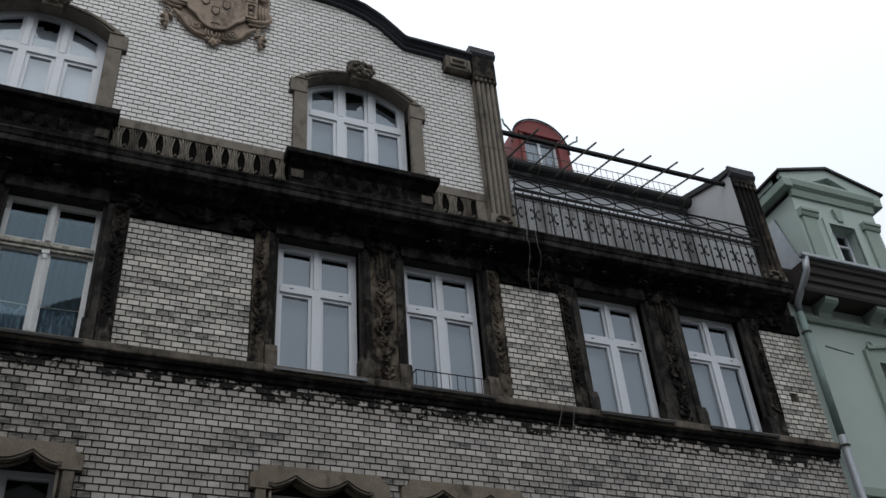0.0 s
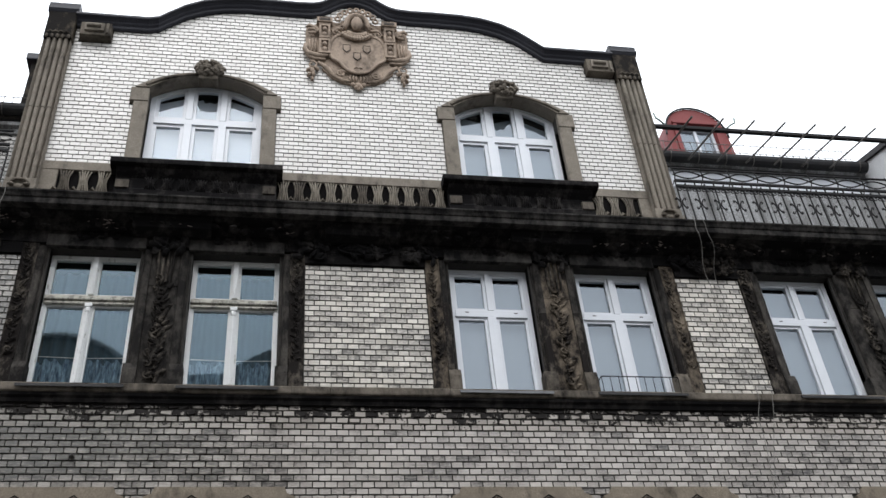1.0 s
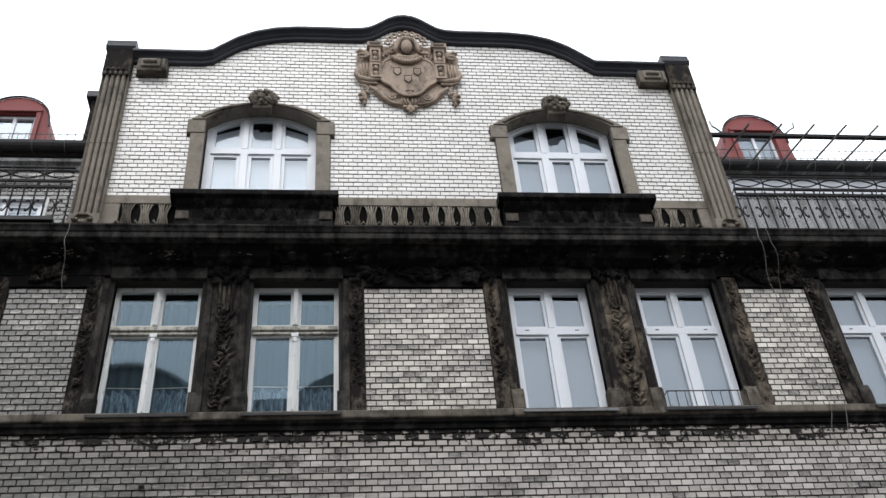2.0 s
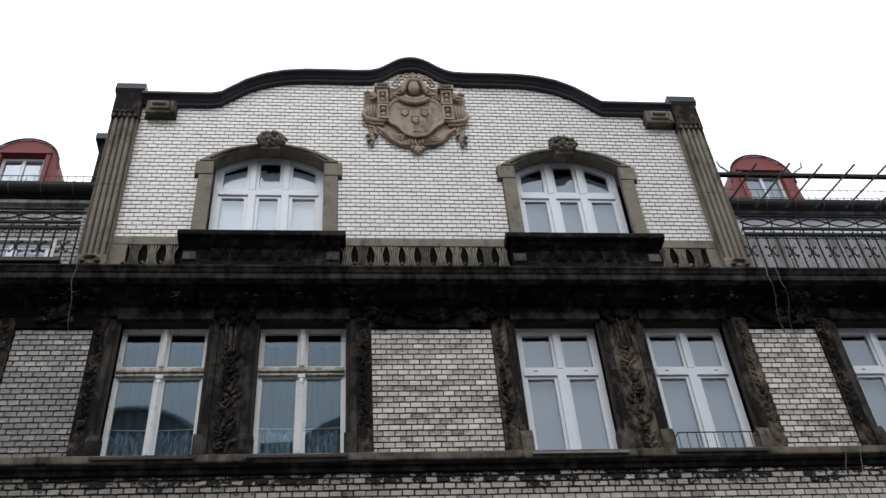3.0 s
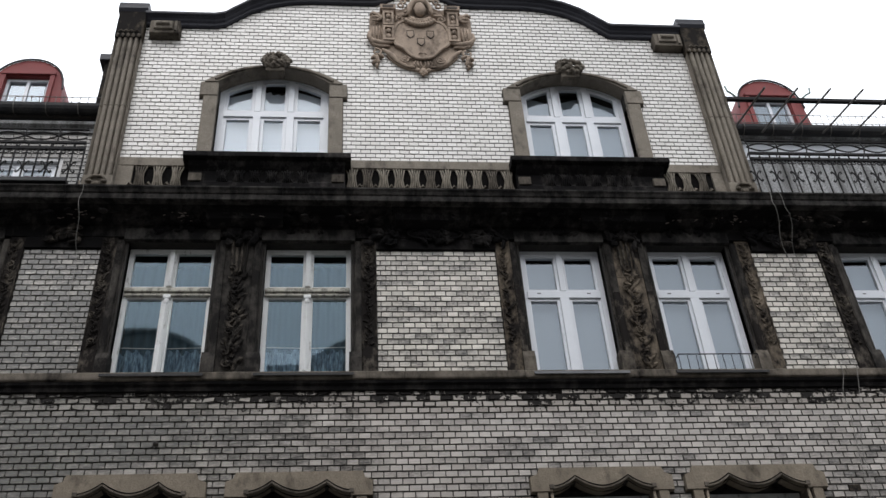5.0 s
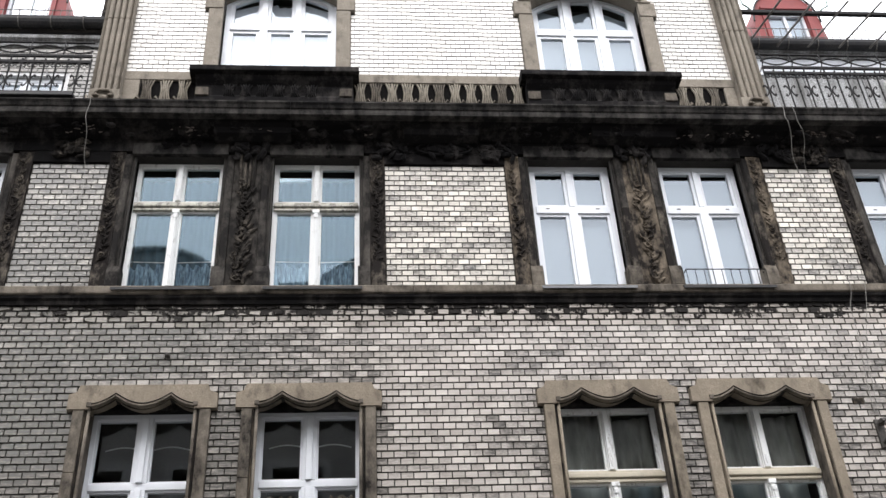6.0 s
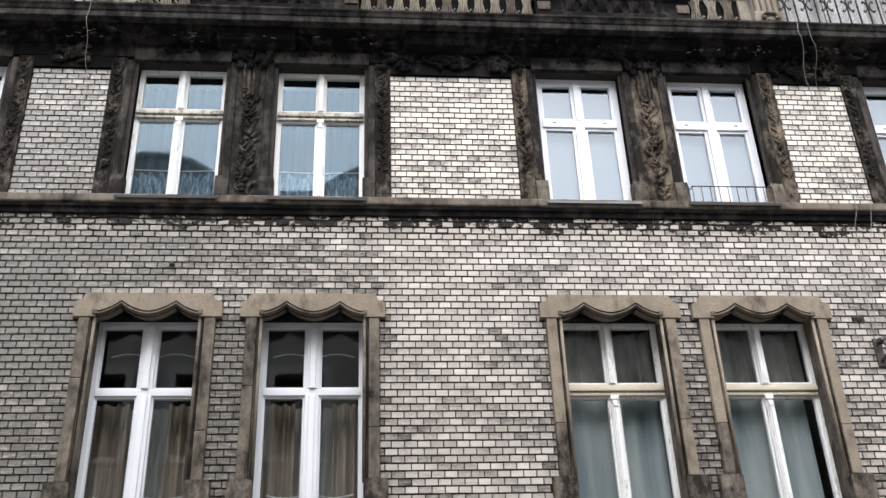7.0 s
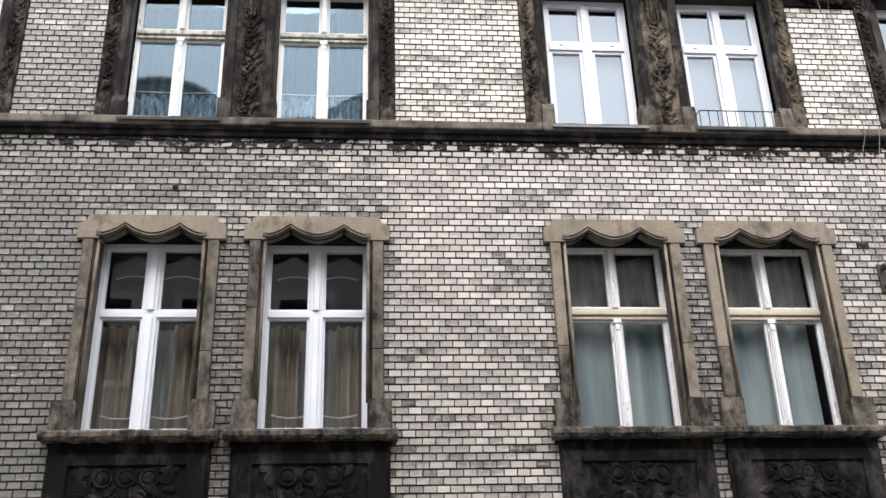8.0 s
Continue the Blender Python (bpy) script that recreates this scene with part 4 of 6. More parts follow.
def fluted_pilaster(name, x0, x1, z0, z1, y, label, y_back=0.02, cap=0.75):
    """A pilaster with flutes, carved foot and plain head block with cap."""
    t = thing(name, ((x0 + x1) / 2, y, z0), label, "pilaster", "gable pilasters", "structure")
    w = x1 - x0
    mid = z0 + (z1 - cap - z0) * 0.55
    for za, zb in ((z0 + 0.42, mid - 0.006), (mid + 0.006, z1 - cap)):
        prof = []
        n = 4
        for k in range(n):
            u0, u1 = x0 + w * (0.08 + 0.84 * k / n), x0 + w * (0.08 + 0.84 * (k + 1) / n)
            uw = u1 - u0
            prof += [(u0 + 0.003, y + 0.05), (u0 + 0.010, y + 0.01), (u0 + uw * 0.3, y - 0.006), (u0 + uw * 0.5, y - 0.009), (u0 + uw * 0.7, y - 0.006), (u1 - 0.010, y + 0.01), (u1 - 0.003, y + 0.05)]
        prof = [(x0, y)] + prof + [(x1, y), (x1, y_back), (x0, y_back)]
        bm = bmesh.new()
        lo = [bm.verts.new((px, py, za)) for px, py in prof]
        hi = [bm.verts.new((px, py, zb)) for px, py in prof]
        for k in range(len(prof)):
            q = (k + 1) % len(prof)
            bm.faces.new((lo[k], lo[q], hi[q], hi[k]))
        bm.faces.new(lo[::-1])
        bm.faces.new(hi)
        part("fluted_shaft", bm, M_STONE_GABLE if cap > 0.7 else M_STONE_DIRTY, t)
    part("foot", box(x0 - 0.005, x1 + 0.005, y - 0.015, y_back, z0, z0 + 0.418, 0.012), M_STONE_GABLE if cap > 0.7 else M_STONE_DIRTY, t)
    m, w = (x0 + x1) / 2, 0.45
    bm = scroll(None, m - w * 0.2, y - 0.03, z0 + 0.17, w * 0.17, 1.3, -1, 0.5, 0.22)
    scroll(bm, m + w * 0.2, y - 0.03, z0 + 0.17, w * 0.17, 1.3, 1, 2.6, 0.22)
    tube([(m - w * 0.22, y - 0.03, z0 + 0.31), (m - 0.06, y - 0.04, z0 + 0.37), (m + 0.06, y - 0.04, z0 + 0.37), (m + w * 0.22, y - 0.03, z0 + 0.31)], 0.022, 6, bm)
    lump(bm, (m, y - 0.03, z0 + 0.25), (0.06, 0.035, 0.05))
    for s in (-1, 1):
        tube([(m + s * w * 0.1, y - 0.03, z0 + 0.13), (m + s * w * 0.3, y - 0.035, z0 + 0.12), (m + s * w * 0.42, y - 0.035, z0 + 0.2), (m + s * w * 0.44, y - 0.03, z0 + 0.3)], [0.02, 0.024, 0.02, 0.01], 6, bm)
        lump(bm, (m + s * w * 0.2, y - 0.04, z0 + 0.29), (0.045, 0.03, 0.03))
    tube([(m - w * 0.3, y - 0.02, z0 + 0.07), (m, y - 0.035, z0 + 0.05), (m + w * 0.3, y - 0.02, z0 + 0.07)], 0.02, 6, bm)
    part("carving", bm, M_STONE_MID, t, smooth=True)
    h, w = z1 - cap, x1 - x0
    part("head", box(x0 - 0.01, x1 + 0.01, y - 0.02, y_back, h, z1 - 0.2, 0.01), M_STONE_DIRTY, t)
    bm = None
    for k in range(5):
        u = x0 + w * (0.1 + 0.2 * k)
        bm = lump(bm, (u, y - 0.03, h + 0.02), (0.024, 0.02, 0.05))
        if k < 4:
            tube([(u, y - 0.035, h + 0.09), (u + w * 0.1, y - 0.04, h + 0.12), (u + w * 0.2, y - 0.035, h + 0.09)], 0.012, 5, bm)
    part("carving", bm, M_STONE_MID, t)
    part("cap", extruded([(y_back, z1 - 0.2), (y - 0.02, z1 - 0.2), (y - 0.05, z1 - 0.15), (y - 0.05, z1 - 0.11), (y - 0.03, z1 - 0.10), (y - 0.035, z1 - 0.02), (y - 0.02, z1), (y_back, z1 + 0.01)], x0 - 0.03, x1 + 0.03), M_COPING, t)
    return t


fluted_pilaster("gable_pilaster", -3.555, -3.20, 9.66, 13.44, -0.11, "grey-brown fluted stone pilaster with dark cap at the gable's edge", 0.40)
fluted_pilaster("gable_pilaster", 4.61, 4.975, 9.66, 13.42, -0.11, "grey-brown fluted stone pilaster with dark cap at the gable's edge", 0.40)
for x0, x1 in ((-3.11, -2.70), (4.16, 4.575)):
    t = thing("scroll_bracket", ((x0 + x1) / 2, 0, 12.83), "square carved stone bracket under the coping", "bracket", "coping brackets", "structure")
    part("block", box(x0, x1, -0.13, 0.02, 12.80, 13.06, 0.012), M_STONE_MID, t)
    part("raised_panel", box(x0 + 0.06, x1 - 0.09, -0.165, -0.128, 12.86, 13.02, 0.015), M_STONE_GABLE, t)
    bm = tube([(x0 + 0.09, -0.18, 12.94), (x1 - 0.13, -0.18, 12.94)], 0.03, 8)
    tube([(x1 - 0.05, -0.14, 12.83), (x1 - 0.05, -0.14, 13.03)], 0.018, 6, bm)
    part("roll", bm, M_STONE_GABLE, t)

gf = thing("gable_frieze", (AXIS, 0, 9.68), "stone band with a row of carved leaves under the gable windows", "frieze", kind="structure")
# thin near-black panel paints the depth shade of the niches between the leaves
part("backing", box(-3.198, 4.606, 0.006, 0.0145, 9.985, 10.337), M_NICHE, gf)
part("band", box(-3.199, 4.607, -0.03, 0.03, 10.335, 10.475, 0.008), M_STONE_GABLE, gf)
part("band", box(-3.199, 4.607, -0.02, 0.03, 9.70, 9.99, 0.008), M_STONE_MID, gf)
for x0, x1 in ((-3.199, -3.0), (4.46, 4.607)):
    part("end_block", box(x0, x1, -0.025, 0.03, 9.992, 10.333, 0.006), M_STONE_GABLE, gf)


def palmette(x, z, h, seed):
    """A sheaf of carved blades that flares at its head and foot."""
    r = random.Random(seed)
    bm = bmesh.new()
    for u in (-1.0, -0.5, 0.0, 0.5, 1.0):
        k = h * r.uniform(0.93, 1.0)
        pts = [(x + u * (0.032 + 0.075 * max(0.0, f - 0.35) ** 1.4 + 0.030 * (1 - f) ** 3) + r.uniform(-0.004, 0.004), -0.008 - 0.05 * math.sin(0.3 + f * 2.5) * (1 - 0.35 * abs(u)), z + k * f) for f in (0, 0.2, 0.4, 0.6, 0.8, 1.0)]
        tube(pts, [0.013, 0.013, 0.012, 0.012, 0.012, 0.009], 5, bm)
    return bm


def pyramid(x, z, w, h):
    """A small carved pyramid at the foot of a niche."""
    bm = bmesh.new()
    vs = [bm.verts.new(p) for p in ((x - w, 0.0, z), (x + w, 0.0, z), (x, 0.0, z + h), (x, -0.075, z + 0.005))]
    for f in ((0, 1, 3), (0, 3, 2), (1, 2, 3), (0, 2, 1)):
        bm.faces.new([vs[i] for i in f])
    return bm


k = 0
for x0, step, count in ((-2.90, 0.222, 3), (-0.276, 0.2001, 11), (3.88, 0.212, 3)):
    for i in range(count):
        part("palmette", palmette(x0 + step * i, 10.0, 0.335, k), M_PALM if k % 4 else M_STONE_MID, gf)
        if i < count - 1 or count == 3:
            part("pyramid", pyramid(x0 + step * (i + (0.5 if x0 > -1 else -0.5)), 9.995, 0.055, 0.10), M_STONE_MID, gf)
        k += 1


def gable_window_head(c, label):
    """Arched surround, shouldered, with a foliage keystone, and the heavy black sill box."""
    t = thing("window_surround", (c, 0, GW_Z0), label, "window surround", "gable window surrounds", "structure")
    hw = GW_HALF
    for s in (-1, 1):
        lo, hi = sorted((c + s * (hw - 0.0), c + s * (hw + 0.19)))
        part("jamb", box(lo, hi, -0.05, 0.14, 10.30, 11.62, 0.012), M_STONE_GABLE, t)
        lo, hi = sorted((c + s * (hw + 0.005), c + s * (hw + 0.245)))
        part("shoulder", box(lo, hi, -0.06, 0.14, 11.622, 11.88, 0.012), M_STONE_GABLE, t)
    inner = arc(c, GW_SPRING - 0.04, hw + 0.01, GW_RISE, 24)
    outer_a = arc(c, 11.875, hw + 0.19, 0.36, 24)
    part("arch", plate(inner + outer_a[::-1], [], -0.075, 0.14), M_STONE_GABLE, t)
    mid_a = arc(c, GW_SPRING - 0.01, hw + 0.05, GW_RISE - 0.01, 24)
    part("arch_roll", tube([(x, -0.08, z) for x, z in mid_a], 0.022, 6), M_STONE_MID, t)
    r = random.Random(int(c * 10) + 90)
    bm = box(c - 0.13, c + 0.13, -0.13, 0.05, 12.06, 12.31, 0.03)
    for q in range(14):
        an = q / 14 * 6.283
        lump(bm, (c + 0.17 * math.cos(an) * r.uniform(0.85, 1.1), -0.13, 12.26 + 0.12 * math.sin(an)), (0.055, 0.05, 0.055), r.uniform(-1, 1), 1, 0.15, r)
    for q in range(10):
        lump(bm, (c + r.uniform(-0.12, 0.12), -0.16, 12.25 + r.uniform(-0.1, 0.1)), (0.05, 0.05, 0.045), r.uniform(-1, 1), 1, 0.15, r)
    part("keystone", bm, M_STONE_MID, t, "carved foliage keystone, grey with soot")
    part("sill", extruded([(0.14, 10.30), (-0.20, 10.29), (-0.245, 10.31), (-0.25, 10.33), (-0.25, 10.385), (-0.235, 10.40), (0.14, 10.44)], c - 1.04, c + 1.04), M_SOOT, t)
    part("sill_box", extruded([(0.03, 9.70), (-0.10, 9.70), (-0.12, 9.74), (-0.12, 9.98), (-0.10, 10.02), (-0.10, 10.18), (-0.16, 10.24), (-0.19, 10.288), (0.03, 10.288)], c - 0.97, c + 0.97), M_SOOT, t)
    bm = None
    for k in range(6):
        bm = join(palmette(c - 0.55 + 0.2 * k, 9.99, 0.2, k + 40), bm) if bm else palmette(c - 0.55 + 0.2 * k, 9.99, 0.2, k + 40)
    bmesh.ops.translate(bm, vec=(0, -0.095, 0), verts=bm.verts[:])
    part("carving", bm, M_SOOT, t)
    for s in (-1, 1):
        part("corner_block", box(c + s * 0.88 - 0.08, c + s * 0.88 + 0.08, -0.14, -0.101, 9.99, 10.12, 0.01), M_STONE_GREY, t)
    return t


gable_window_head(GW_X[0], "grey-brown stone surround with flat arch, foliage keystone and black sill box")
gable_window_head(GW_X[1], "grey-brown stone surround with flat arch, foliage keystone and black sill box")

# ---- carved cartouche on the gable ----
EX, EZ = 0.722, 12.95
em = thing("cartouche_relief", (EX, 0, EZ), "brown carved stone cartouche with three small shields on the gable", "relief")


def mirrored(pts):
    """A closed outline from its right half, listed from bottom to top, about the cartouche's middle."""
    return [(EX + a, EZ + b) for a, b in pts] + [(EX - a, EZ + b) for a, b in pts[::-1] if a > 1e-6]


def rounded(loop, times=2):
    """A closed outline with its corners cut into curves."""
    for _ in range(times):
        nxt = []
        for p, q in zip(loop, loop[1:] + loop[:1]):
            nxt += [(0.75 * p[0] + 0.25 * q[0], 0.75 * p[1] + 0.25 * q[1]), (0.25 * p[0] + 0.75 * q[0], 0.25 * p[1] + 0.75 * q[1])]
        loop = nxt
    return loop


def strap(pts, r, y, flat=0.5, sides=8, bm=None):
    """A carved band of rounded section, pressed flat against the wall; pts are (across, up) from the cartouche's middle."""
    b2 = tube([(EX + u, 0.0, EZ + w) for u, w in pts], r, sides)
    for v in b2.verts:
        v.co.y = y + v.co.y * flat
    return join(bm, b2)


def volute(u, w, size, hand, y, start=0.5, turns=1.4, bm=None):
    b2 = scroll(None, EX + u, y, EZ + w, size, turns, hand, start, 0.22)
    for v in b2.verts:
        v.co.y = y + (v.co.y - y) * 0.7
    return join(bm, b2)


half = [(0.0, -0.72), (0.14, -0.71), (0.33, -0.64), (0.45, -0.50), (0.53, -0.40), (0.44, -0.30), (0.70, -0.20), (0.76, -0.08), (0.745, 0.10), (0.75, 0.36),
        (0.735, 0.50), (0.62, 0.53), (0.60, 0.58), (0.42, 0.66), (0.26, 0.62), (0.20, 0.70), (0.0, 0.78)]
part("backing", plate(rounded(mirrored(half)), [], -0.035, 0.02), M_EMBLEM, em)
sh = rounded(mirrored([(0.0, -0.53), (0.13, -0.50), (0.22, -0.38), (0.27, -0.30), (0.39, -0.22), (0.41, -0.03), (0.38, 0.14), (0.32, 0.26), (0.20, 0.30), (0.08, 0.22), (0.0, 0.20)]))
part("shield", plate(sh, [], -0.085, -0.03), M_EMBLEM, em)
b2 = tube([(x, 0.0, z) for x, z in sh], 0.026, 8, closed=True)
for v in b2.verts:
    v.co.y = -0.082 + 0.7 * v.co.y
part("shield_rim", b2, M_EMBLEM, em, smooth=True)
for dx, dz in ((-0.16, -0.005), (0.13, -0.005), (-0.012, -0.17)):
    o = [(-0.05, 0.075), (-0.05, -0.03), (0.0, -0.085), (0.05, -0.03), (0.05, 0.075)]
    ss = part("small_shield", plate([(EX + dx + u, EZ + dz + w) for u, w in o], [], -0.096, -0.084), M_EMBLEM, em)
    part("rim", tube([(EX + dx + u, -0.094, EZ + dz + w) for u, w in o], 0.008, 5, closed=True), M_EMBLEM_DK, ss)
part("bow", strap([(-0.055, -0.435), (-0.025, -0.40), (0.0, -0.425), (0.025, -0.40), (0.055, -0.435)], 0.010, -0.09), M_EMBLEM, em, smooth=True)
# plain oval boss under a rolled hood, with a ring of loops above
bm = bmesh.new()
lump(bm, (EX - 0.005, -0.115, EZ + 0.535), (0.088, 0.075, 0.15), 0, 3)
part("oval_boss", bm, M_EMBLEM, em, "plain egg-shaped boss", smooth=True)
bm = strap([(-0.19, 0.40), (-0.165, 0.50), (-0.145, 0.60), (-0.095, 0.685), (-0.005, 0.715), (0.085, 0.685), (0.135, 0.60), (0.155, 0.50), (0.18, 0.40)], [0.02, 0.035, 0.045, 0.052, 0.055, 0.052, 0.045, 0.035, 0.02], -0.12, 1.0, 10)
part("rolled_hood", bm, M_EMBLEM, em, smooth=True)
for i in range(9):
    an = math.pi * (0.08 + 0.84 * i / 8)
    u, w = -0.005 + 0.29 * math.cos(an), 0.57 + 0.30 * math.sin(an)
    part("loop", tube([(EX + u + 0.036 * math.cos(q), -0.10, EZ + w + 0.045 * math.sin(q)) for q in np.linspace(0, 6.283, 11)[:-1]], 0.0165, 6, closed=True), M_EMBLEM, em, smooth=True)
bm = bmesh.new()
for i in range(11):
    f = -1 + 2 * i / 10
    lump(bm, (EX - 0.015 + 0.20 * f, -0.12, EZ + 0.185 + 0.085 * f * f), (0.036, 0.035, 0.045), 0.5 * f, 2)
    lump(bm, (EX - 0.015 + 0.17 * f, -0.11, EZ + 0.25 + 0.07 * f * f), (0.028, 0.03, 0.032), 0.3 * f, 1)
part("garland", bm, M_EMBLEM, em, smooth=True)
bm = strap([(-0.15, 0.36), (-0.08, 0.315), (0.0, 0.30), (0.08, 0.315), (0.14, 0.36)], 0.034, -0.105, 0.6)
part("collar", bm, M_EMBLEM, em, smooth=True)
for s in (-1, 1):
    # framed post with two knobs and a projecting cap
    u = s * 0.475
    post = part("side_post", box(EX + u - 0.085, EX + u + 0.085, -0.075, -0.03, EZ - 0.17, EZ + 0.51, 0.006), M_EMBLEM, em)
    for za, zb in ((0.20, 0.47), (-0.14, 0.14)):
        part("frame", plate(rect(EX + u - 0.08, EX + u + 0.08, EZ + za - 0.02, EZ + zb + 0.02), [rect(EX + u - 0.05, EX + u + 0.05, EZ + za + 0.02, EZ + zb - 0.02)], -0.115, -0.074), M_EMBLEM, post)
        bm = lump(bmesh.new(), (EX + u, -0.095, EZ + (za + zb) / 2 + 0.05), (0.036, 0.035, 0.05), 0, 2)
        lump(bm, (EX + u, -0.09, EZ + (za + zb) / 2 - 0.06), (0.042, 0.03, 0.055), 0, 2)
        part("knob", bm, M_EMBLEM, post, smooth=True)
    bm = box(EX + u - 0.115, EX + u + 0.115, -0.135, -0.02, EZ + 0.525, EZ + 0.625, 0.01)
    box(EX + u - 0.095, EX + u + 0.095, -0.11, -0.02, EZ + 0.50, EZ + 0.526, bm=bm)
    part("cap", bm, M_EMBLEM, post)
    part("panel", box(EX + u - 0.08, EX + u + 0.08, -0.142, -0.134, EZ + 0.55, EZ + 0.60), M_EMBLEM_DK, post)
    # outer plate with grooves, curled over the post
    bm = None
    for k in (0.60, 0.645, 0.69):
        bm = strap([(s * k, -0.10), (s * k, 0.22 - 0.3 * (k - 0.6))], 0.014, -0.045, 0.8, 6, bm)
    part("ribs", bm, M_EMBLEM, em, smooth=True)
    bm = strap([(s * 0.735, 0.42), (s * 0.70, 0.47), (s * 0.62, 0.42), (s * 0.57, 0.36), (s * 0.63, 0.30), (s * 0.71, 0.30)], [0.02, 0.03, 0.034, 0.034, 0.028, 0.016], -0.085, 0.8)
    strap([(s * 0.70, 0.38), (s * 0.64, 0.37), (s * 0.60, 0.33)], [0.012, 0.022, 0.018], -0.10, 0.8, 6, bm)
    part("curl", bm, M_EMBLEM, em, smooth=True)
    # bands beside the boss, with volutes
    bm = volute(s * 0.30, 0.36, 0.07, -s, -0.075, 1.2)
    strap([(s * 0.17, 0.60), (s * 0.25, 0.52), (s * 0.37, 0.47)], [0.016, 0.022, 0.016], -0.05, 0.8, 6, bm)
    strap([(s * 0.16, 0.42), (s * 0.22, 0.45), (s * 0.30, 0.45), (s * 0.38, 0.40)], [0.02, 0.03, 0.028, 0.02], -0.07, 0.8, 6, bm)
    part("strapwork", bm, M_EMBLEM, em, smooth=True)
    # wide rolled band under the outer plate
    bm = strap([(s * 0.755, 0.06), (s * 0.76, -0.06), (s * 0.71, -0.15), (s * 0.58, -0.19), (s * 0.42, -0.17)], [0.02, 0.035, 0.045, 0.045, 0.025], -0.07, 0.9)
    strap([(s * 0.74, -0.16), (s * 0.62, -0.245), (s * 0.46, -0.245)], [0.018, 0.026, 0.02], -0.06, 0.9, 6, bm)
    part("rolled_band", bm, M_EMBLEM, em, smooth=True)
    # hanging leaf clump
    bm = volute(s * 0.655, -0.38, 0.085, s, -0.06, 1.9, 1.1)
    for du, dw, rr, tn in ((0.0, -0.52, 0.06, 0.2), (-0.07, -0.47, 0.05, 0.9), (0.06, -0.50, 0.045, -0.7), (-0.02, -0.60, 0.05, 0.0), (0.05, -0.61, 0.04, -0.5), (0.0, -0.69, 0.035, 0.0)):
        lump(bm, (EX + s * (0.65 + 0.8 * du), -0.045, EZ + dw + 0.03), (rr * 0.62, 0.035, rr * 1.25), s * tn, 2, 0.07, rng)
    part("leaf_drop", bm, M_EMBLEM, em, smooth=True)
    # lower scrollwork, running to the middle
    bm = strap([(s * 0.57, -0.30), (s * 0.50, -0.36), (s * 0.42, -0.45), (s * 0.36, -0.56), (s * 0.24, -0.655), (s * 0.12, -0.67)], [0.02, 0.034, 0.040, 0.032, 0.026, 0.016], -0.05, 0.8)
    volute(s * 0.245, -0.545, 0.075, -s, -0.07, 0.4, 1.5, bm)
    for k in range(3):
        strap([(s * (0.03 + 0.035 * k), -0.53), (s * (0.035 + 0.045 * k), -0.60), (s * (0.02 + 0.04 * k), -0.69)], [0.01, 0.018, 0.01], -0.055, 0.8, 6, bm)
    part("scrollwork", bm, M_EMBLEM, em, smooth=True)
bm = bmesh.new()
for du, dw, rr in ((0.0, -0.74, 0.05), (-0.075, -0.73, 0.035), (0.075, -0.73, 0.035), (-0.035, -0.785, 0.03), (0.035, -0.785, 0.03), (0.0, -0.82, 0.025)):
    lump(bm, (EX + du, -0.045, EZ + dw), (rr, 0.03, rr * 1.1), 6 * du, 2, 0.07, rng)
part("pendant", bm, M_EMBLEM, em, smooth=True)

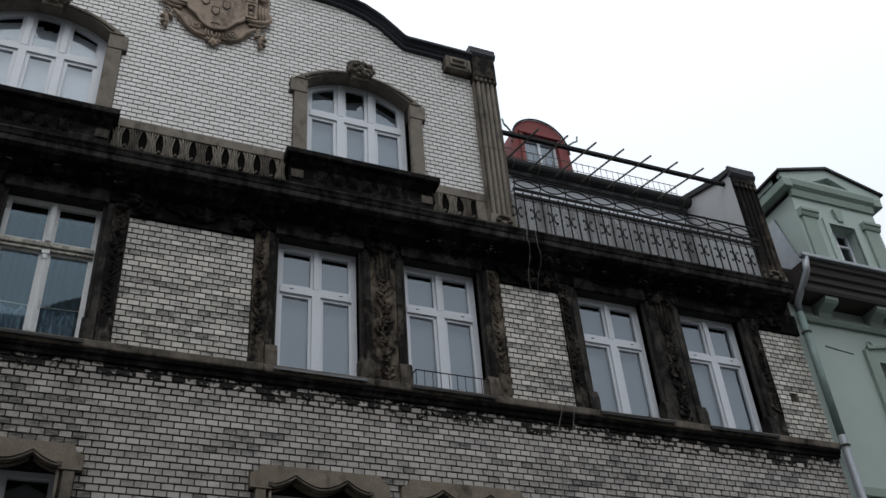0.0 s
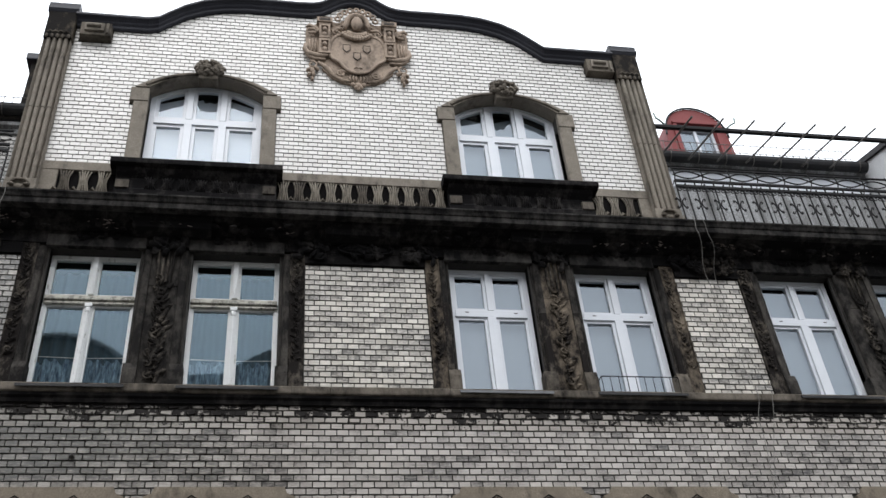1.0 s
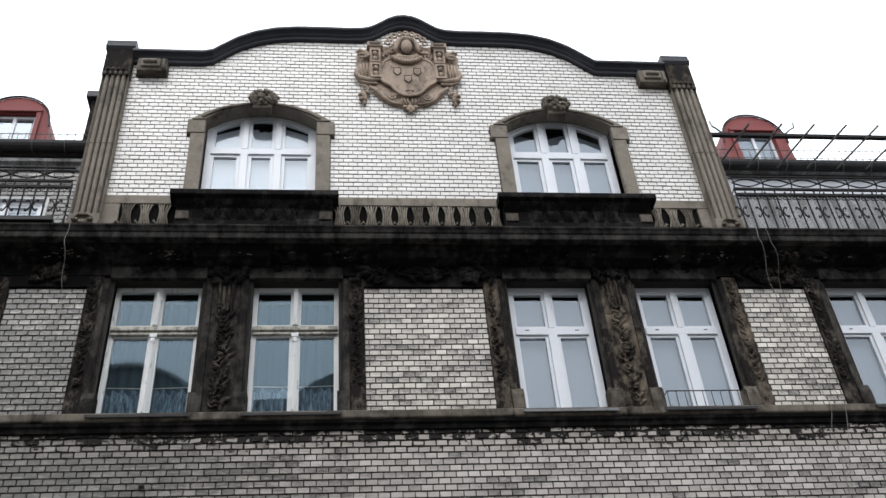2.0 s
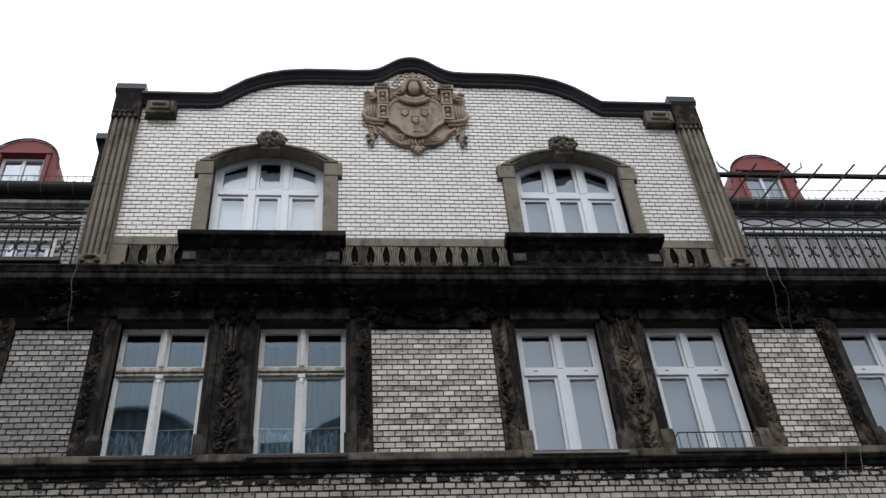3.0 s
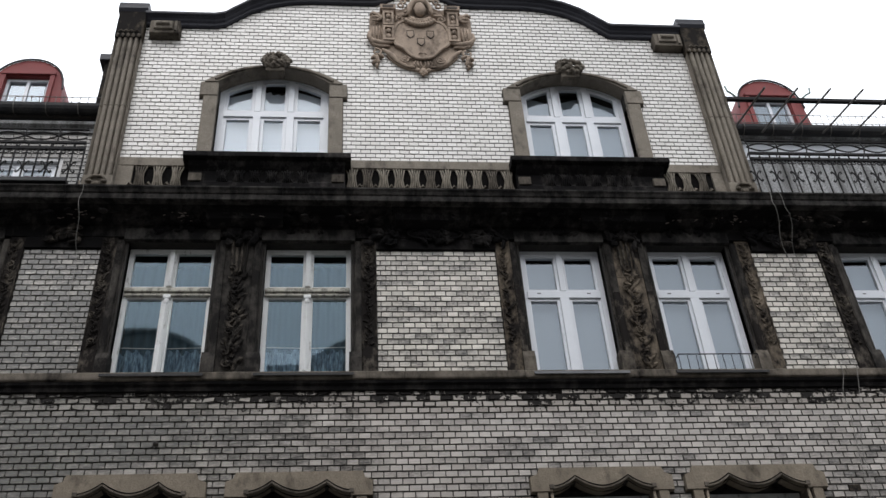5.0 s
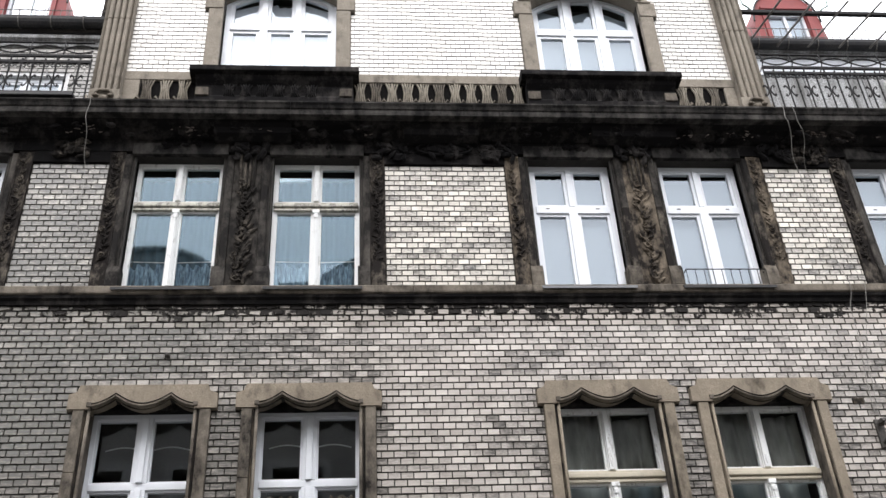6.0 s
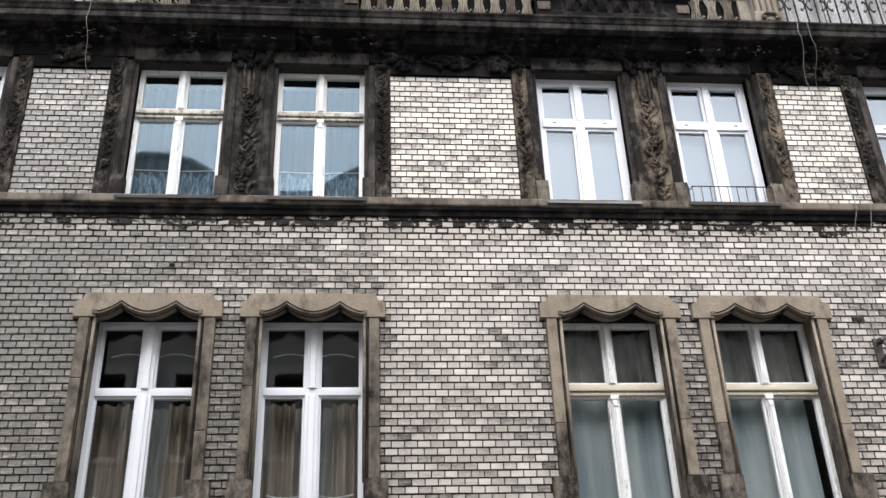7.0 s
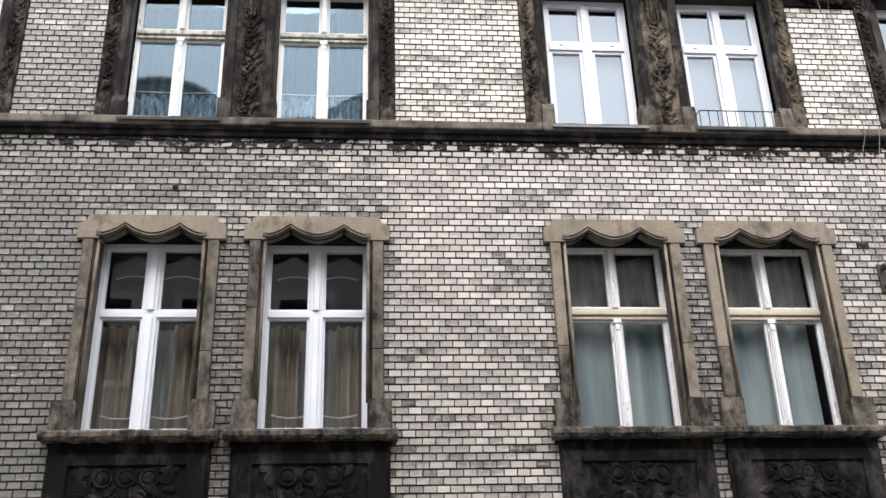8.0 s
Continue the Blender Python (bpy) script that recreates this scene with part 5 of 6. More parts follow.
# ---- terraces beside the gable: railings, attic wall, gutter, roof, dormers ----
def railing(x0, x1, y, label):
    """Wrought-iron railing: bars with C-scrolls between rails and a wavy chain on top."""
    t = thing("iron_railing", ((x0 + x1) / 2, y, 9.64), label, "railing", "terrace railings")
    for z, h, nm in ((9.70, 0.012, "bottom_rail"), (10.37, 0.02, "rail"), (10.47, 0.018, "rail"), (10.70, 0.009, "top_rail")):
        part(nm, box(x0, x1, y - 0.014, y + 0.014, z - h, z + h), M_IRON, t)
    n = int((x1 - x0) / 0.134)
    step = (x1 - x0) / n
    for i in range(n + 1):
        x = x0 + i * step
        bm = tube([(x, y, 9.62), (x, y, 10.40 if i % 2 else 10.44)], 0.0115, 6)
        lump(bm, (x, y, 10.05), (0.018, 0.018, 0.018))
        lump(bm, (x, y, 10.45 if i % 2 == 0 else 10.41), (0.014, 0.014, 0.024))
        part("bar", bm, M_IRON, t)
        if i % 2 == 0 and i < n:
            bm = None
            for s in (-1, 1):  # two C-scrolls back to back on the bar
                pts = [(x + s * 0.062, y - 0.01, 9.995), (x + s * 0.072, y - 0.01, 9.975), (x + s * 0.060, y - 0.01, 9.958)]
                pts += [(x + s * (0.013 + 0.040 * v * v), y - 0.01, 10.05 + 0.088 * v) for v in (-0.9, -0.6, -0.3, 0.0, 0.3, 0.6, 0.9)]
                pts += [(x + s * 0.060, y - 0.01, 10.142), (x + s * 0.072, y - 0.01, 10.125), (x + s * 0.062, y - 0.01, 10.105)]
                bm = tube(pts, 0.0095, 5, bm)
            part("c_scroll", bm, M_IRON, t)
        if i < n:
            bm = scroll(None, x + step * 0.28, y, 10.31, 0.040, 1.2, 1, 1.5, 0.2)
            scroll(bm, x + step * 0.72, y, 10.31, 0.040, 1.2, -1, 1.5, 0.2)
            part("scroll", bm, M_IRON, t)
    k = int((x1 - x0) / 0.03)
    for ph in (0, math.pi):
        part("wave", tube([(x0 + (x1 - x0) * j / k, y, 10.585 + 0.065 * math.sin(ph + (x1 - x0) * j / k / 0.4 * math.pi)) for j in range(k + 1)], 0.0105, 5), M_IRON, t)
    m = int((x1 - x0) / 0.4)
    for i in range(m + 1):
        x = x0 + i * 0.4
        bm = tube([(x, y, 10.47), (x + 0.012, y - 0.03, 10.55), (x, y, 10.73)], 0.009, 6)
        tube([(x - 0.045, y - 0.01, 10.38), (x - 0.02, y - 0.015, 10.45), (x, y - 0.01, 10.47)], 0.008, 5, bm)
        part("stay", bm, M_IRON, t)
    return t


railing(4.93, 9.03, -0.27, "black wrought-iron terrace railing with scrolls and a wavy top band")
railing(-7.5, -3.55, -0.27, "black wrought-iron terrace railing with scrolls and a wavy top band")

YW = 1.15
def attic(x0, x1, side):
    t = thing("attic_wall", ((x0 + x1) / 2, YW, 9.7), "grey boarded attic wall with white band behind the terrace" if side > 0 else "white brick attic wall with a window behind the terrace", "wall", kind="structure")
    part("terrace_lip", box(x0, x1 - 0.03, -0.44, -0.1, 9.66 if side > 0 else 9.68, 9.675 if side > 0 else 9.74, 0.004), M_SHEET, t) if side < 0 else None
    part("terrace_deck", box(x0, x1, 0.0, YW + 0.1, 9.45, 9.66), M_SHEET, t)
    if side > 0:
        w = 0.42
        n = int((x1 - x0) / w)
        for i in range(n):
            a = x0 + (x1 - x0) * i / n
            part("board", box(a + 0.004, a + (x1 - x0) / n - 0.004, YW - 0.012 * (i % 2), YW + 0.08, 9.66, 11.70, 0.004), M_BOARD, t)
        part("backing", box(x0, x1, YW + 0.082, YW + 0.3, 9.66, 12.35), M_BOARD, t)
        part("white_band", box(x0, x1, YW - 0.03, YW + 0.08, 11.70, 12.03, 0.006), M_PVC, t, "white rendered band")
    else:
        part("backing", plate(rect(x0, x1, 9.66, 12.35), [rect(-5.45, -4.36, 9.9, 11.5)], YW, YW + 0.3), M_WHITEWASH, t)
    part("eaves_board", extruded([(YW + 0.1, 12.03), (YW - 0.05, 12.03), (YW - 0.06, 12.10), (YW - 0.12, 12.13), (YW - 0.12, 12.19), (YW + 0.1, 12.24)], x0, x1), M_BOARD, t, "grey weathered eaves board")
    return t


attic(4.97, 9.05, 1)
attic(-7.6, -3.6, -1)
w = window(19, -5.45, -4.36, 9.93, 11.49, YW + 0.06, 11.0, "pvc", "white plastic attic window behind the iron railing")
solo("roller_blind", box(-5.4, -4.4, YW + 0.17, YW + 0.178, 9.95, 11.36), M_BLIND_WHITE, "white roller blind in the attic window", "blind", "roller blinds")

for x0, x1, dz in ((4.97, 9.05, -0.16), (-7.6, -3.6, 0.02)):
    lab = "black half-round gutter on iron hooks along the eaves"
    g = thing("gutter", ((x0 + x1) / 2, YW - 0.2, 12.2), lab, "gutter", "gutters")
    pr = [(YW - 0.17 + 0.10 * math.cos(q), 12.40 + dz + 0.13 * math.sin(q)) for q in np.linspace(math.pi, 2 * math.pi, 9)]
    pr += [(YW - 0.17 + 0.09 * math.cos(q), 12.40 + dz + 0.12 * math.sin(q)) for q in np.linspace(2 * math.pi, math.pi, 9)]
    part("trough", extruded(pr, x0, x1), M_SHEET, g)
    for i in range(9):
        x = x0 + 0.25 + i * (x1 - x0 - 0.4) / 8
        part("hook", tube([(x, YW - 0.17 + 0.107 * math.cos(q), 12.40 + dz + 0.137 * math.sin(q)) for q in np.linspace(math.pi, 1.9 * math.pi, 7)], 0.008, 5), M_STEEL, g)
    part("fascia", box(x0, x1, YW - 0.07, YW - 0.04, 12.24 + dz, 12.46 + dz), M_SHEET, g)
    r = thing("roof", ((x0 + x1) / 2, YW, 12.4), "dark felted mansard roof behind the terrace", "roof", kind="structure")
    part("slope", extruded([(YW - 0.1, 12.34 + dz), (YW + 4.0, 14.6), (YW + 4.0, 14.4), (YW - 0.05, 12.22 + dz)], x0, x1), M_ROOF, r)
    sg = thing("snow_guard", ((x0 + x1) / 2, YW + 0.25, 12.6), "thin steel snow guard rail along the roof edge", "snow guard", "snow guards")
    for z in (12.68 + 0.5 * dz, 12.86 + 0.5 * dz):
        part("rail", tube([(x0, YW + 0.05, z), (x1, YW + 0.05, z)], 0.007, 5), M_STEEL, sg)
    n = int((x1 - x0) / 0.115)
    bm = None
    for i in range(n + 1):
        x = x0 + i * (x1 - x0) / n
        part("bar", tube([(x, YW + 0.05, 12.4 + dz), (x, YW + 0.05, 12.88 + 0.5 * dz)], 0.006, 4), M_STEEL, sg)
# main roof over the gable room
solo("roof_main", extruded([(0.42, 12.85), (3.0, 14.0), (9.3, 12.4), (9.3, 12.2), (3.0, 13.8), (0.42, 12.8)], -3.5, 4.94), M_ROOF, "dark felted roof behind the gable", "roof", kind="structure")


def dormer(cx, y, hooks, lift=0.0):
    """Red dormer with an arched top, white two-light window and a metal edge."""
    t = thing("dormer", (cx, y, 12.5), "dark red rendered dormer with arched top and white window", "dormer", "red dormers")
    h, z0, zs = 0.53, 12.45 + lift, 13.50 + lift
    zw = 13.50 + 1.4 * lift
    o = [(cx - h - 0.08, z0), (cx + h + 0.08, z0), (cx + h + 0.02, zs - 0.2), (cx + h - 0.02, zs)] + arc(cx, zs, h - 0.02, 0.42, 18)[::-1][1:-1] + [(cx - h + 0.02, zs), (cx - h - 0.02, zs - 0.2)]
    part("front", plate(o, [rect(cx - 0.33, cx + 0.33, z0 + 0.1, zw)], y, y + 0.12), M_RED, t)
    part("side", plate(o, [rect(cx - 0.42, cx + 0.42, z0 + 0.1, zw + 0.1)], y + 0.12, y + 1.6), M_RED, t)
    a = [(cx - h - 0.03, zs - 0.24), (cx - h, zs)] + arc(cx, zs, h - 0.01, 0.43, 18) + [(cx + h, zs), (cx + h + 0.03, zs - 0.24)]
    part("metal_edge", tube([(x, y - 0.015, z) for x, z in a], 0.017, 6), M_SHEET, t)
    part("window_frame", plate(rect(cx - 0.33, cx + 0.33, z0 + 0.1, zw), [rect(cx - 0.285, cx - 0.025, z0 + 0.15, zw - 0.05), rect(cx + 0.025, cx + 0.285, z0 + 0.15, zw - 0.05)], y + 0.06, y + 0.11), M_PVC, t)
    for s in (-1, 1):
        bmg = bmesh.new()
        bmg.faces.new([bmg.verts.new((x, y + 0.085, z)) for x, z in rect(cx + s * 0.14 - 0.12, cx + s * 0.14 + 0.12, z0 + 0.17, zw - 0.07)])
        part("pane", bmg, M_GLASS, t)
    part("blind", box(cx - 0.28, cx + 0.28, y + 0.115, y + 0.12, z0 + 0.12, zw - 0.02), M_BLIND, t)
    part("lintel", box(cx - 0.41, cx + 0.41, y - 0.05, y + 0.02, zw + 0.02, zw + 0.08, 0.006), M_RED, t)
    for s in (-1, 1):
        part("jamb", box(cx + s * 0.37 - 0.035, cx + s * 0.37 + 0.035, y - 0.035, y + 0.01, z0 + 0.08, zw + 0.019, 0.006), M_RED, t)
    if hooks:
        for s in (-1, 1):
            x = cx + s * (h + 0.06)
            part("hook", tube([(x - s * 0.06, y - 0.02, zs - 0.05), (x + s * 0.06, y - 0.06, zs + 0.04), (x + s * 0.12, y - 0.08, zs + 0.06), (x + s * 0.14, y - 0.08, zs + 0.18)], 0.018, 6), M_PIPE_GREEN, t)
    return t


dormer(6.62, 1.5, True)
dormer(-5.28, 1.5, False, 0.10)

# canopy frame over the terrace
t = thing("canopy_frame", (7.07, 0.1, 11.9), "bare steel canopy frame with sloping rafters over the terrace", "canopy frame")
part("beam", box(4.96, 9.12, 0.07, 0.13, 11.885, 11.945, 0.008), M_IRON, t)
for i in range(7):
    x = 5.478 + 0.481 * i
    part("rafter", tube([(x, -0.30, 11.735), (x, 0.93, 12.105)], 0.016, 6), M_STEEL, t)

# wing wall and end pier of the terrace
t = thing("wing_wall", (9.2, 0.5, 9.66), "white rendered wing wall with sloping dark coping at the terrace end", "wall", kind="structure")
bm = bmesh.new()
o = [(-0.08, 9.60), (1.9, 9.60), (1.9, 12.62), (1.3, 12.42), (0.12, 12.02), (-0.08, 12.0)]
extruded(o, 9.08, 9.46, bm)
part("render", bm, M_WHITEWASH, t)
part("coping", extruded([(-0.12, 12.0), (0.12, 12.03), (1.95, 12.64), (1.95, 12.74), (0.12, 12.13), (-0.12, 12.08)], 9.03, 9.52), M_SHEET, t)
fluted_pilaster("end_pilaster", 9.07, 9.50, 9.66, 12.12, -0.11, "brown fluted stone end pier of the terrace", -0.082, 0.42)
# chimney-like cap beside the gable
t = thing("parapet_end", (-3.85, 1.4, 12.4), "small dark capped parapet end behind the gable", "parapet")
part("shaft", box(-4.09, -3.79, 1.25, 1.6, 12.3, 13.72, 0.01), M_STONE_DIRTY, t)
part("cap", box(-4.17, -3.73, 1.18, 1.66, 13.722, 13.86, 0.015), M_COPING, t)

# ---- the green house next door ----
GX0, GX1 = 9.64, 19.0
gh = thing("green_house", (GX0, 0, 0), "pale green rendered house with dark timber cornice and pedimented dormer", "house")
part("wall", plate(rect(GX0, GX1, 0, 9.95), [rect(10.85, 11.85, 6.8, 8.75), rect(13.3, 14.3, 6.8, 8.75), rect(10.85, 11.85, 3.2, 5.2)], 0.0, 0.4), M_GREEN, gh)
part("body", box(GX0, GX1, 0.75, 9.0, 0, 10.0), M_GREEN, gh)
part("cornice", extruded([(0.02, 9.30), (-0.05, 9.30), (-0.08, 9.35), (-0.08, 9.39), (0.02, 9.41)], GX0, GX1), M_GREEN_DK, gh)
part("cornice", extruded([(0.02, 9.61), (-0.36, 9.61), (-0.38, 9.66), (-0.38, 9.74), (-0.42, 9.76), (-0.43, 9.85), (-0.47, 9.87), (-0.49, 9.97), (-0.53, 9.99), (-0.54, 10.07), (0.3, 10.1)], GX0 - 0.08, GX1), M_TIMBER, gh, "dark brown stained timber cornice")
part("gutter", box(GX0 - 0.16, GX1, -0.60, -0.50, 10.075, 10.135, 0.012), M_ZINC, gh, "grey zinc box gutter")
for i in range(6):
    x = 10.05 + 0.98 * i
    bm = extruded([(0.02, 9.33), (-0.06, 9.33), (-0.10, 9.39), (-0.12, 9.45), (-0.20, 9.49), (-0.29, 9.51), (-0.33, 9.55), (-0.33, 9.608), (0.02, 9.608)], x - 0.12, x + 0.12)
    c = part("console", bm, M_GREEN_DK, gh, "sage green scroll console")
for x0 in (10.85, 13.3):
    wf = part("window_surround", plate(rect(x0 - 0.2, x0 + 1.2, 6.65, 8.95), [rect(x0, x0 + 1.0, 6.8, 8.75)], -0.06, 0.02), M_GREEN_DK, gh)
    part("window_frame", plate(rect(x0, x0 + 1.0, 6.8, 8.75), [rect(x0 + 0.07, x0 + 0.47, 6.87, 8.68), rect(x0 + 0.53, x0 + 0.93, 6.87, 8.68)], 0.16, 0.22), M_PVC, wf)
    bmg = bmesh.new()
    bmg.faces.new([bmg.verts.new((x, 0.19, z)) for x, z in rect(x0 + 0.05, x0 + 0.95, 6.85, 8.7)])
    part("pane", bmg, M_GLASS, wf)
    bm = scroll(None, x0 - 0.1, -0.07, 9.02, 0.07, 1.2, 1, 0, 0.3)
    tube([(x0 - 0.15, -0.06, 8.97), (x0 + 0.2, -0.07, 9.03), (x0 + 0.5, -0.08, 9.16), (x0 + 0.8, -0.07, 9.03), (x0 + 1.15, -0.06, 8.97)], 0.04, 6, bm)
    part("hood", bm, M_GREEN_DK, gh)
part("render_joint", tube([(9.95, -0.004, 8.92), (10.45, -0.004, 8.86)], 0.012, 5), M_GREEN_DK, gh)
part("window_band", box(GX0 + 0.05, GX1, -0.05, 0.0, 6.55, 6.68, 0.01), M_GREEN_DK, gh)
part("roof", extruded([(-0.2, 10.1), (0.75, 10.95), (5.0, 13.2), (5.0, 13.0), (0.75, 10.75), (-0.1, 10.0)], GX0, GX1), M_ROOF, gh)
dx0, dx1, dy = 10.92, 12.74, 0.5
dm = thing("pedimented_dormer", ((dx0 + dx1) / 2, dy, 10.6), "pale green dormer with pediment, pilasters and a small white window", "dormer")
wx0, wx1, wz0, wz1 = 11.55, 12.12, 10.9, 11.98
part("front", plate(rect(dx0, dx1, 10.4, 12.50), [rect(wx0, wx1, wz0, wz1)], dy, dy + 0.25), M_GREEN, dm)
for s0, s1 in ((dx0, dx0 + 0.2), (dx1 - 0.2, dx1)):
    part("side", box(s0, s1, dy + 0.25, dy + 2.6, 10.4, 12.50), M_GREEN, dm)
part("flat_roof", box(dx0, dx1, dy + 0.2, dy + 2.6, 12.50, 12.58), M_SHEET, dm)
for x in (11.12, 12.50):
    p = part("pilaster", box(x - 0.15, x + 0.15, dy - 0.05, dy + 0.02, 10.4, 12.0, 0.01), M_GREEN_DK, dm)
    part("capital", extruded([(dy + 0.01, 12.0), (dy - 0.07, 12.0), (dy - 0.09, 12.04), (dy - 0.09, 12.07), (dy - 0.12, 12.09), (dy - 0.12, 12.14), (dy + 0.01, 12.16)], x - 0.19, x + 0.19), M_GREEN_DK, p)
part("window_surround", plate(rect(wx0 - 0.11, wx1 + 0.11, 10.7, wz1 + 0.1), [rect(wx0, wx1, wz0, wz1)], dy - 0.03, dy + 0.02), M_GREEN, dm)
part("keystone", plate([(11.77, 12.06), (11.89, 12.06), (11.93, 12.32), (11.73, 12.32)], [], dy - 0.06, dy + 0.01), M_GREEN_DK, dm)
part("window_frame", plate(rect(wx0, wx1, wz0, wz1), [rect(wx0 + 0.05, (wx0 + wx1) / 2 - 0.02, wz0 + 0.05, wz1 - 0.3), rect((wx0 + wx1) / 2 + 0.02, wx1 - 0.05, wz0 + 0.05, wz1 - 0.3),
     rect(wx0 + 0.05, (wx0 + wx1) / 2 - 0.02, wz1 - 0.26, wz1 - 0.05), rect((wx0 + wx1) / 2 + 0.02, wx1 - 0.05, wz1 - 0.26, wz1 - 0.05)], dy + 0.19, dy + 0.24), M_PVC, dm)
bmg = bmesh.new()
bmg.faces.new([bmg.verts.new((x, dy + 0.215, z)) for x, z in rect(wx0, wx1, wz0, wz1)])
part("pane", bmg, M_GLASS_LOW, dm)
part("entablature", extruded([(dy + 0.02, 12.46), (dy - 0.04, 12.46), (dy - 0.06, 12.54), (dy - 0.06, 12.60), (dy - 0.12, 12.65), (dy - 0.14, 12.76), (dy + 0.02, 12.76)], dx0 - 0.02, dx1 + 0.02), M_GREEN_DK, dm)
part("entablature_return", box(dx0 - 0.2, dx0 - 0.0, dy - 0.13, dy + 1.8, 12.58, 12.76, 0.02), M_GREEN_DK, dm)
part("entablature_return", box(dx1, dx1 + 0.2, dy - 0.13, dy + 1.8, 12.58, 12.76, 0.02), M_GREEN_DK, dm)
ped = [(dx0 - 0.22, 12.765), (dx1 + 0.22, 12.765), (dx1 + 0.22, 12.86), ((dx0 + dx1) / 2, 13.20), (dx0 - 0.22, 12.86)]
part("pediment", plate(ped, [[(dx0 + 0.5, 12.82), (dx1 - 0.5, 12.82), ((dx0 + dx1) / 2, 13.02)]], dy - 0.12, dy + 0.1), M_GREEN, dm)
part("tympanum", plate(ped, [], dy - 0.03, dy + 2.2), M_GREEN_DK, dm)
part("pediment_edge", plate([(dx0 - 0.28, 12.86), ((dx0 + dx1) / 2, 13.20), (dx1 + 0.28, 12.86), (dx1 + 0.28, 12.90), ((dx0 + dx1) / 2, 13.25), (dx0 - 0.28, 12.90)], [], dy - 0.17, dy + 2.3), M_SHEET, dm)
part("side_flashing", extruded([(dy + 0.0, 10.2), (dy + 0.9, 11.2), (dy + 0.9, 12.3), (dy + 0.5, 12.3)], dx0 - 0.06, dx0 - 0.002), M_ZINC, dm)
dp = thing("drainpipe", (9.66, -0.15, 0), "green painted drainpipe with a swan neck from the zinc gutter", "drainpipe")
part("pipe", tube([(9.535, -0.13, 0.0), (9.535, -0.13, 7.35)], 0.058, 10), M_ZINC, dp, "grey zinc lower length", smooth=True)
part("pipe", tube([(9.535, -0.13, 7.35), (9.535, -0.13, 9.35)], 0.055, 10), M_PIPE_GREEN, dp, smooth=True)
part("swan_neck", tube([(9.535, -0.13, 9.34), (9.535, -0.15, 9.5), (9.54, -0.33, 9.68), (9.55, -0.5, 9.86), (9.56, -0.55, 10.08)], 0.05, 10), M_ZINC, dp, "grey zinc swan neck", smooth=True)
for z in (3.0, 5.5, 7.2, 9.0):
    part("clip", tube([(9.535 + 0.065 * math.cos(q), -0.13 + 0.065 * math.sin(q), z) for q in np.linspace(0, 6.283, 13)[:-1]], 0.012, 5, closed=True), M_STEEL, dp)
# party wall strip between the two houses
solo("wall_joint", box(9.50, GX0, 0.03, 0.4, 0, 9.9), M_GREEN, "narrow rendered strip between the two houses", "wall", kind="structure")
solo("roof_far", extruded([(3.5, 12.0), (5.5, 14.2), (8, 14.4), (8, 12)], 9.3, 14.0), M_ROOFTILE, "brown tiled roof behind the terraces", "roof", kind="structure")

# ---- small fittings on the front ----
bk = thing("window_guard", (3.86, -0.07, 7.22), "thin dark wire guard on a window sill", "window guard")
x0, x1 = 3.40, 4.33
for z, rr in ((7.245, 0.006), (7.465, 0.007)):
    part("rail", tube([(x0, 0.0, z), (x0, -0.08, z), (x1, -0.08, z), (x1, 0.0, z)], rr, 5), M_IRON, bk)
for i in range(10):
    x = x0 + i * (x1 - x0) / 9
    part("bar", tube([(x, -0.08, 7.235), (x, -0.08, 7.465)], 0.0045, 5), M_IRON, bk)
lampb = thing("wall_bracket", (5.13, -0.1, 5.45), "small dark iron bracket fixed to the brickwork", "bracket")
part("plate", box(5.08, 5.17, -0.03, 0.0, 5.30, 5.62, 0.008), M_BRONZE, lampb)
bm = tube([(5.125, -0.03, 5.36), (5.125, -0.16, 5.38), (5.125, -0.2, 5.46), (5.125, -0.16, 5.52)], 0.022, 7)
lump(bm, (5.125, -0.1, 5.56), (0.05, 0.08, 0.045))
part("hook", bm, M_BRONZE, lampb)


def cord(points, r, label):
    pts = []
    for a, b in zip(points, points[1:]):
        for k in range(8):
            f = k / 8
            p = Vector(a).lerp(Vector(b), f)
            p.x += 0.012 * math.sin(f * 6.28)
            pts.append(p)
    pts.append(Vector(points[-1]))
    return solo("hanging_cord", tube(pts, r, 5), M_CORD, label, "cable", "hanging cords")


cord([(-3.42, -0.44, 9.66), (-3.44, -0.36, 9.35), (-3.46, -0.04, 8.95), (-3.42, -0.015, 8.1), (-3.28, -0.012, 7.9)], 0.004, "pale cord hanging from the cornice over the brick")
cord([(4.92, -0.44, 9.68), (4.95, -0.43, 9.4), (5.06, -0.1, 9.0), (5.16, -0.02, 8.2), (5.24, -0.13, 7.25), (5.22, -0.02, 6.9), (5.12, -0.02, 5.7)], 0.0042, "pale cord hanging from the cornice over the brick")
cord([(5.04, -0.44, 9.68), (5.12, -0.4, 9.3), (5.2, -0.06, 8.95), (5.3, -0.02, 8.0), (5.42, -0.13, 7.25), (5.2, -0.02, 6.2), (5.15, -0.03, 5.6)], 0.0032, "thin pale cord hanging from the cornice over the brick")
solo("patched_brick", box(4.93, 5.05, -0.006, 0.015, 5.81, 5.88, 0.003), M_STONE_DIRTY, "single dark brown brick patched into the white front", "brick")
solo("patched_brick", box(8.985, 9.115, -0.008, 0.015, 7.868, 8.0, 0.004), M_STONE_DIRTY, "square dark brown patch set into the soiled white front", "brick")
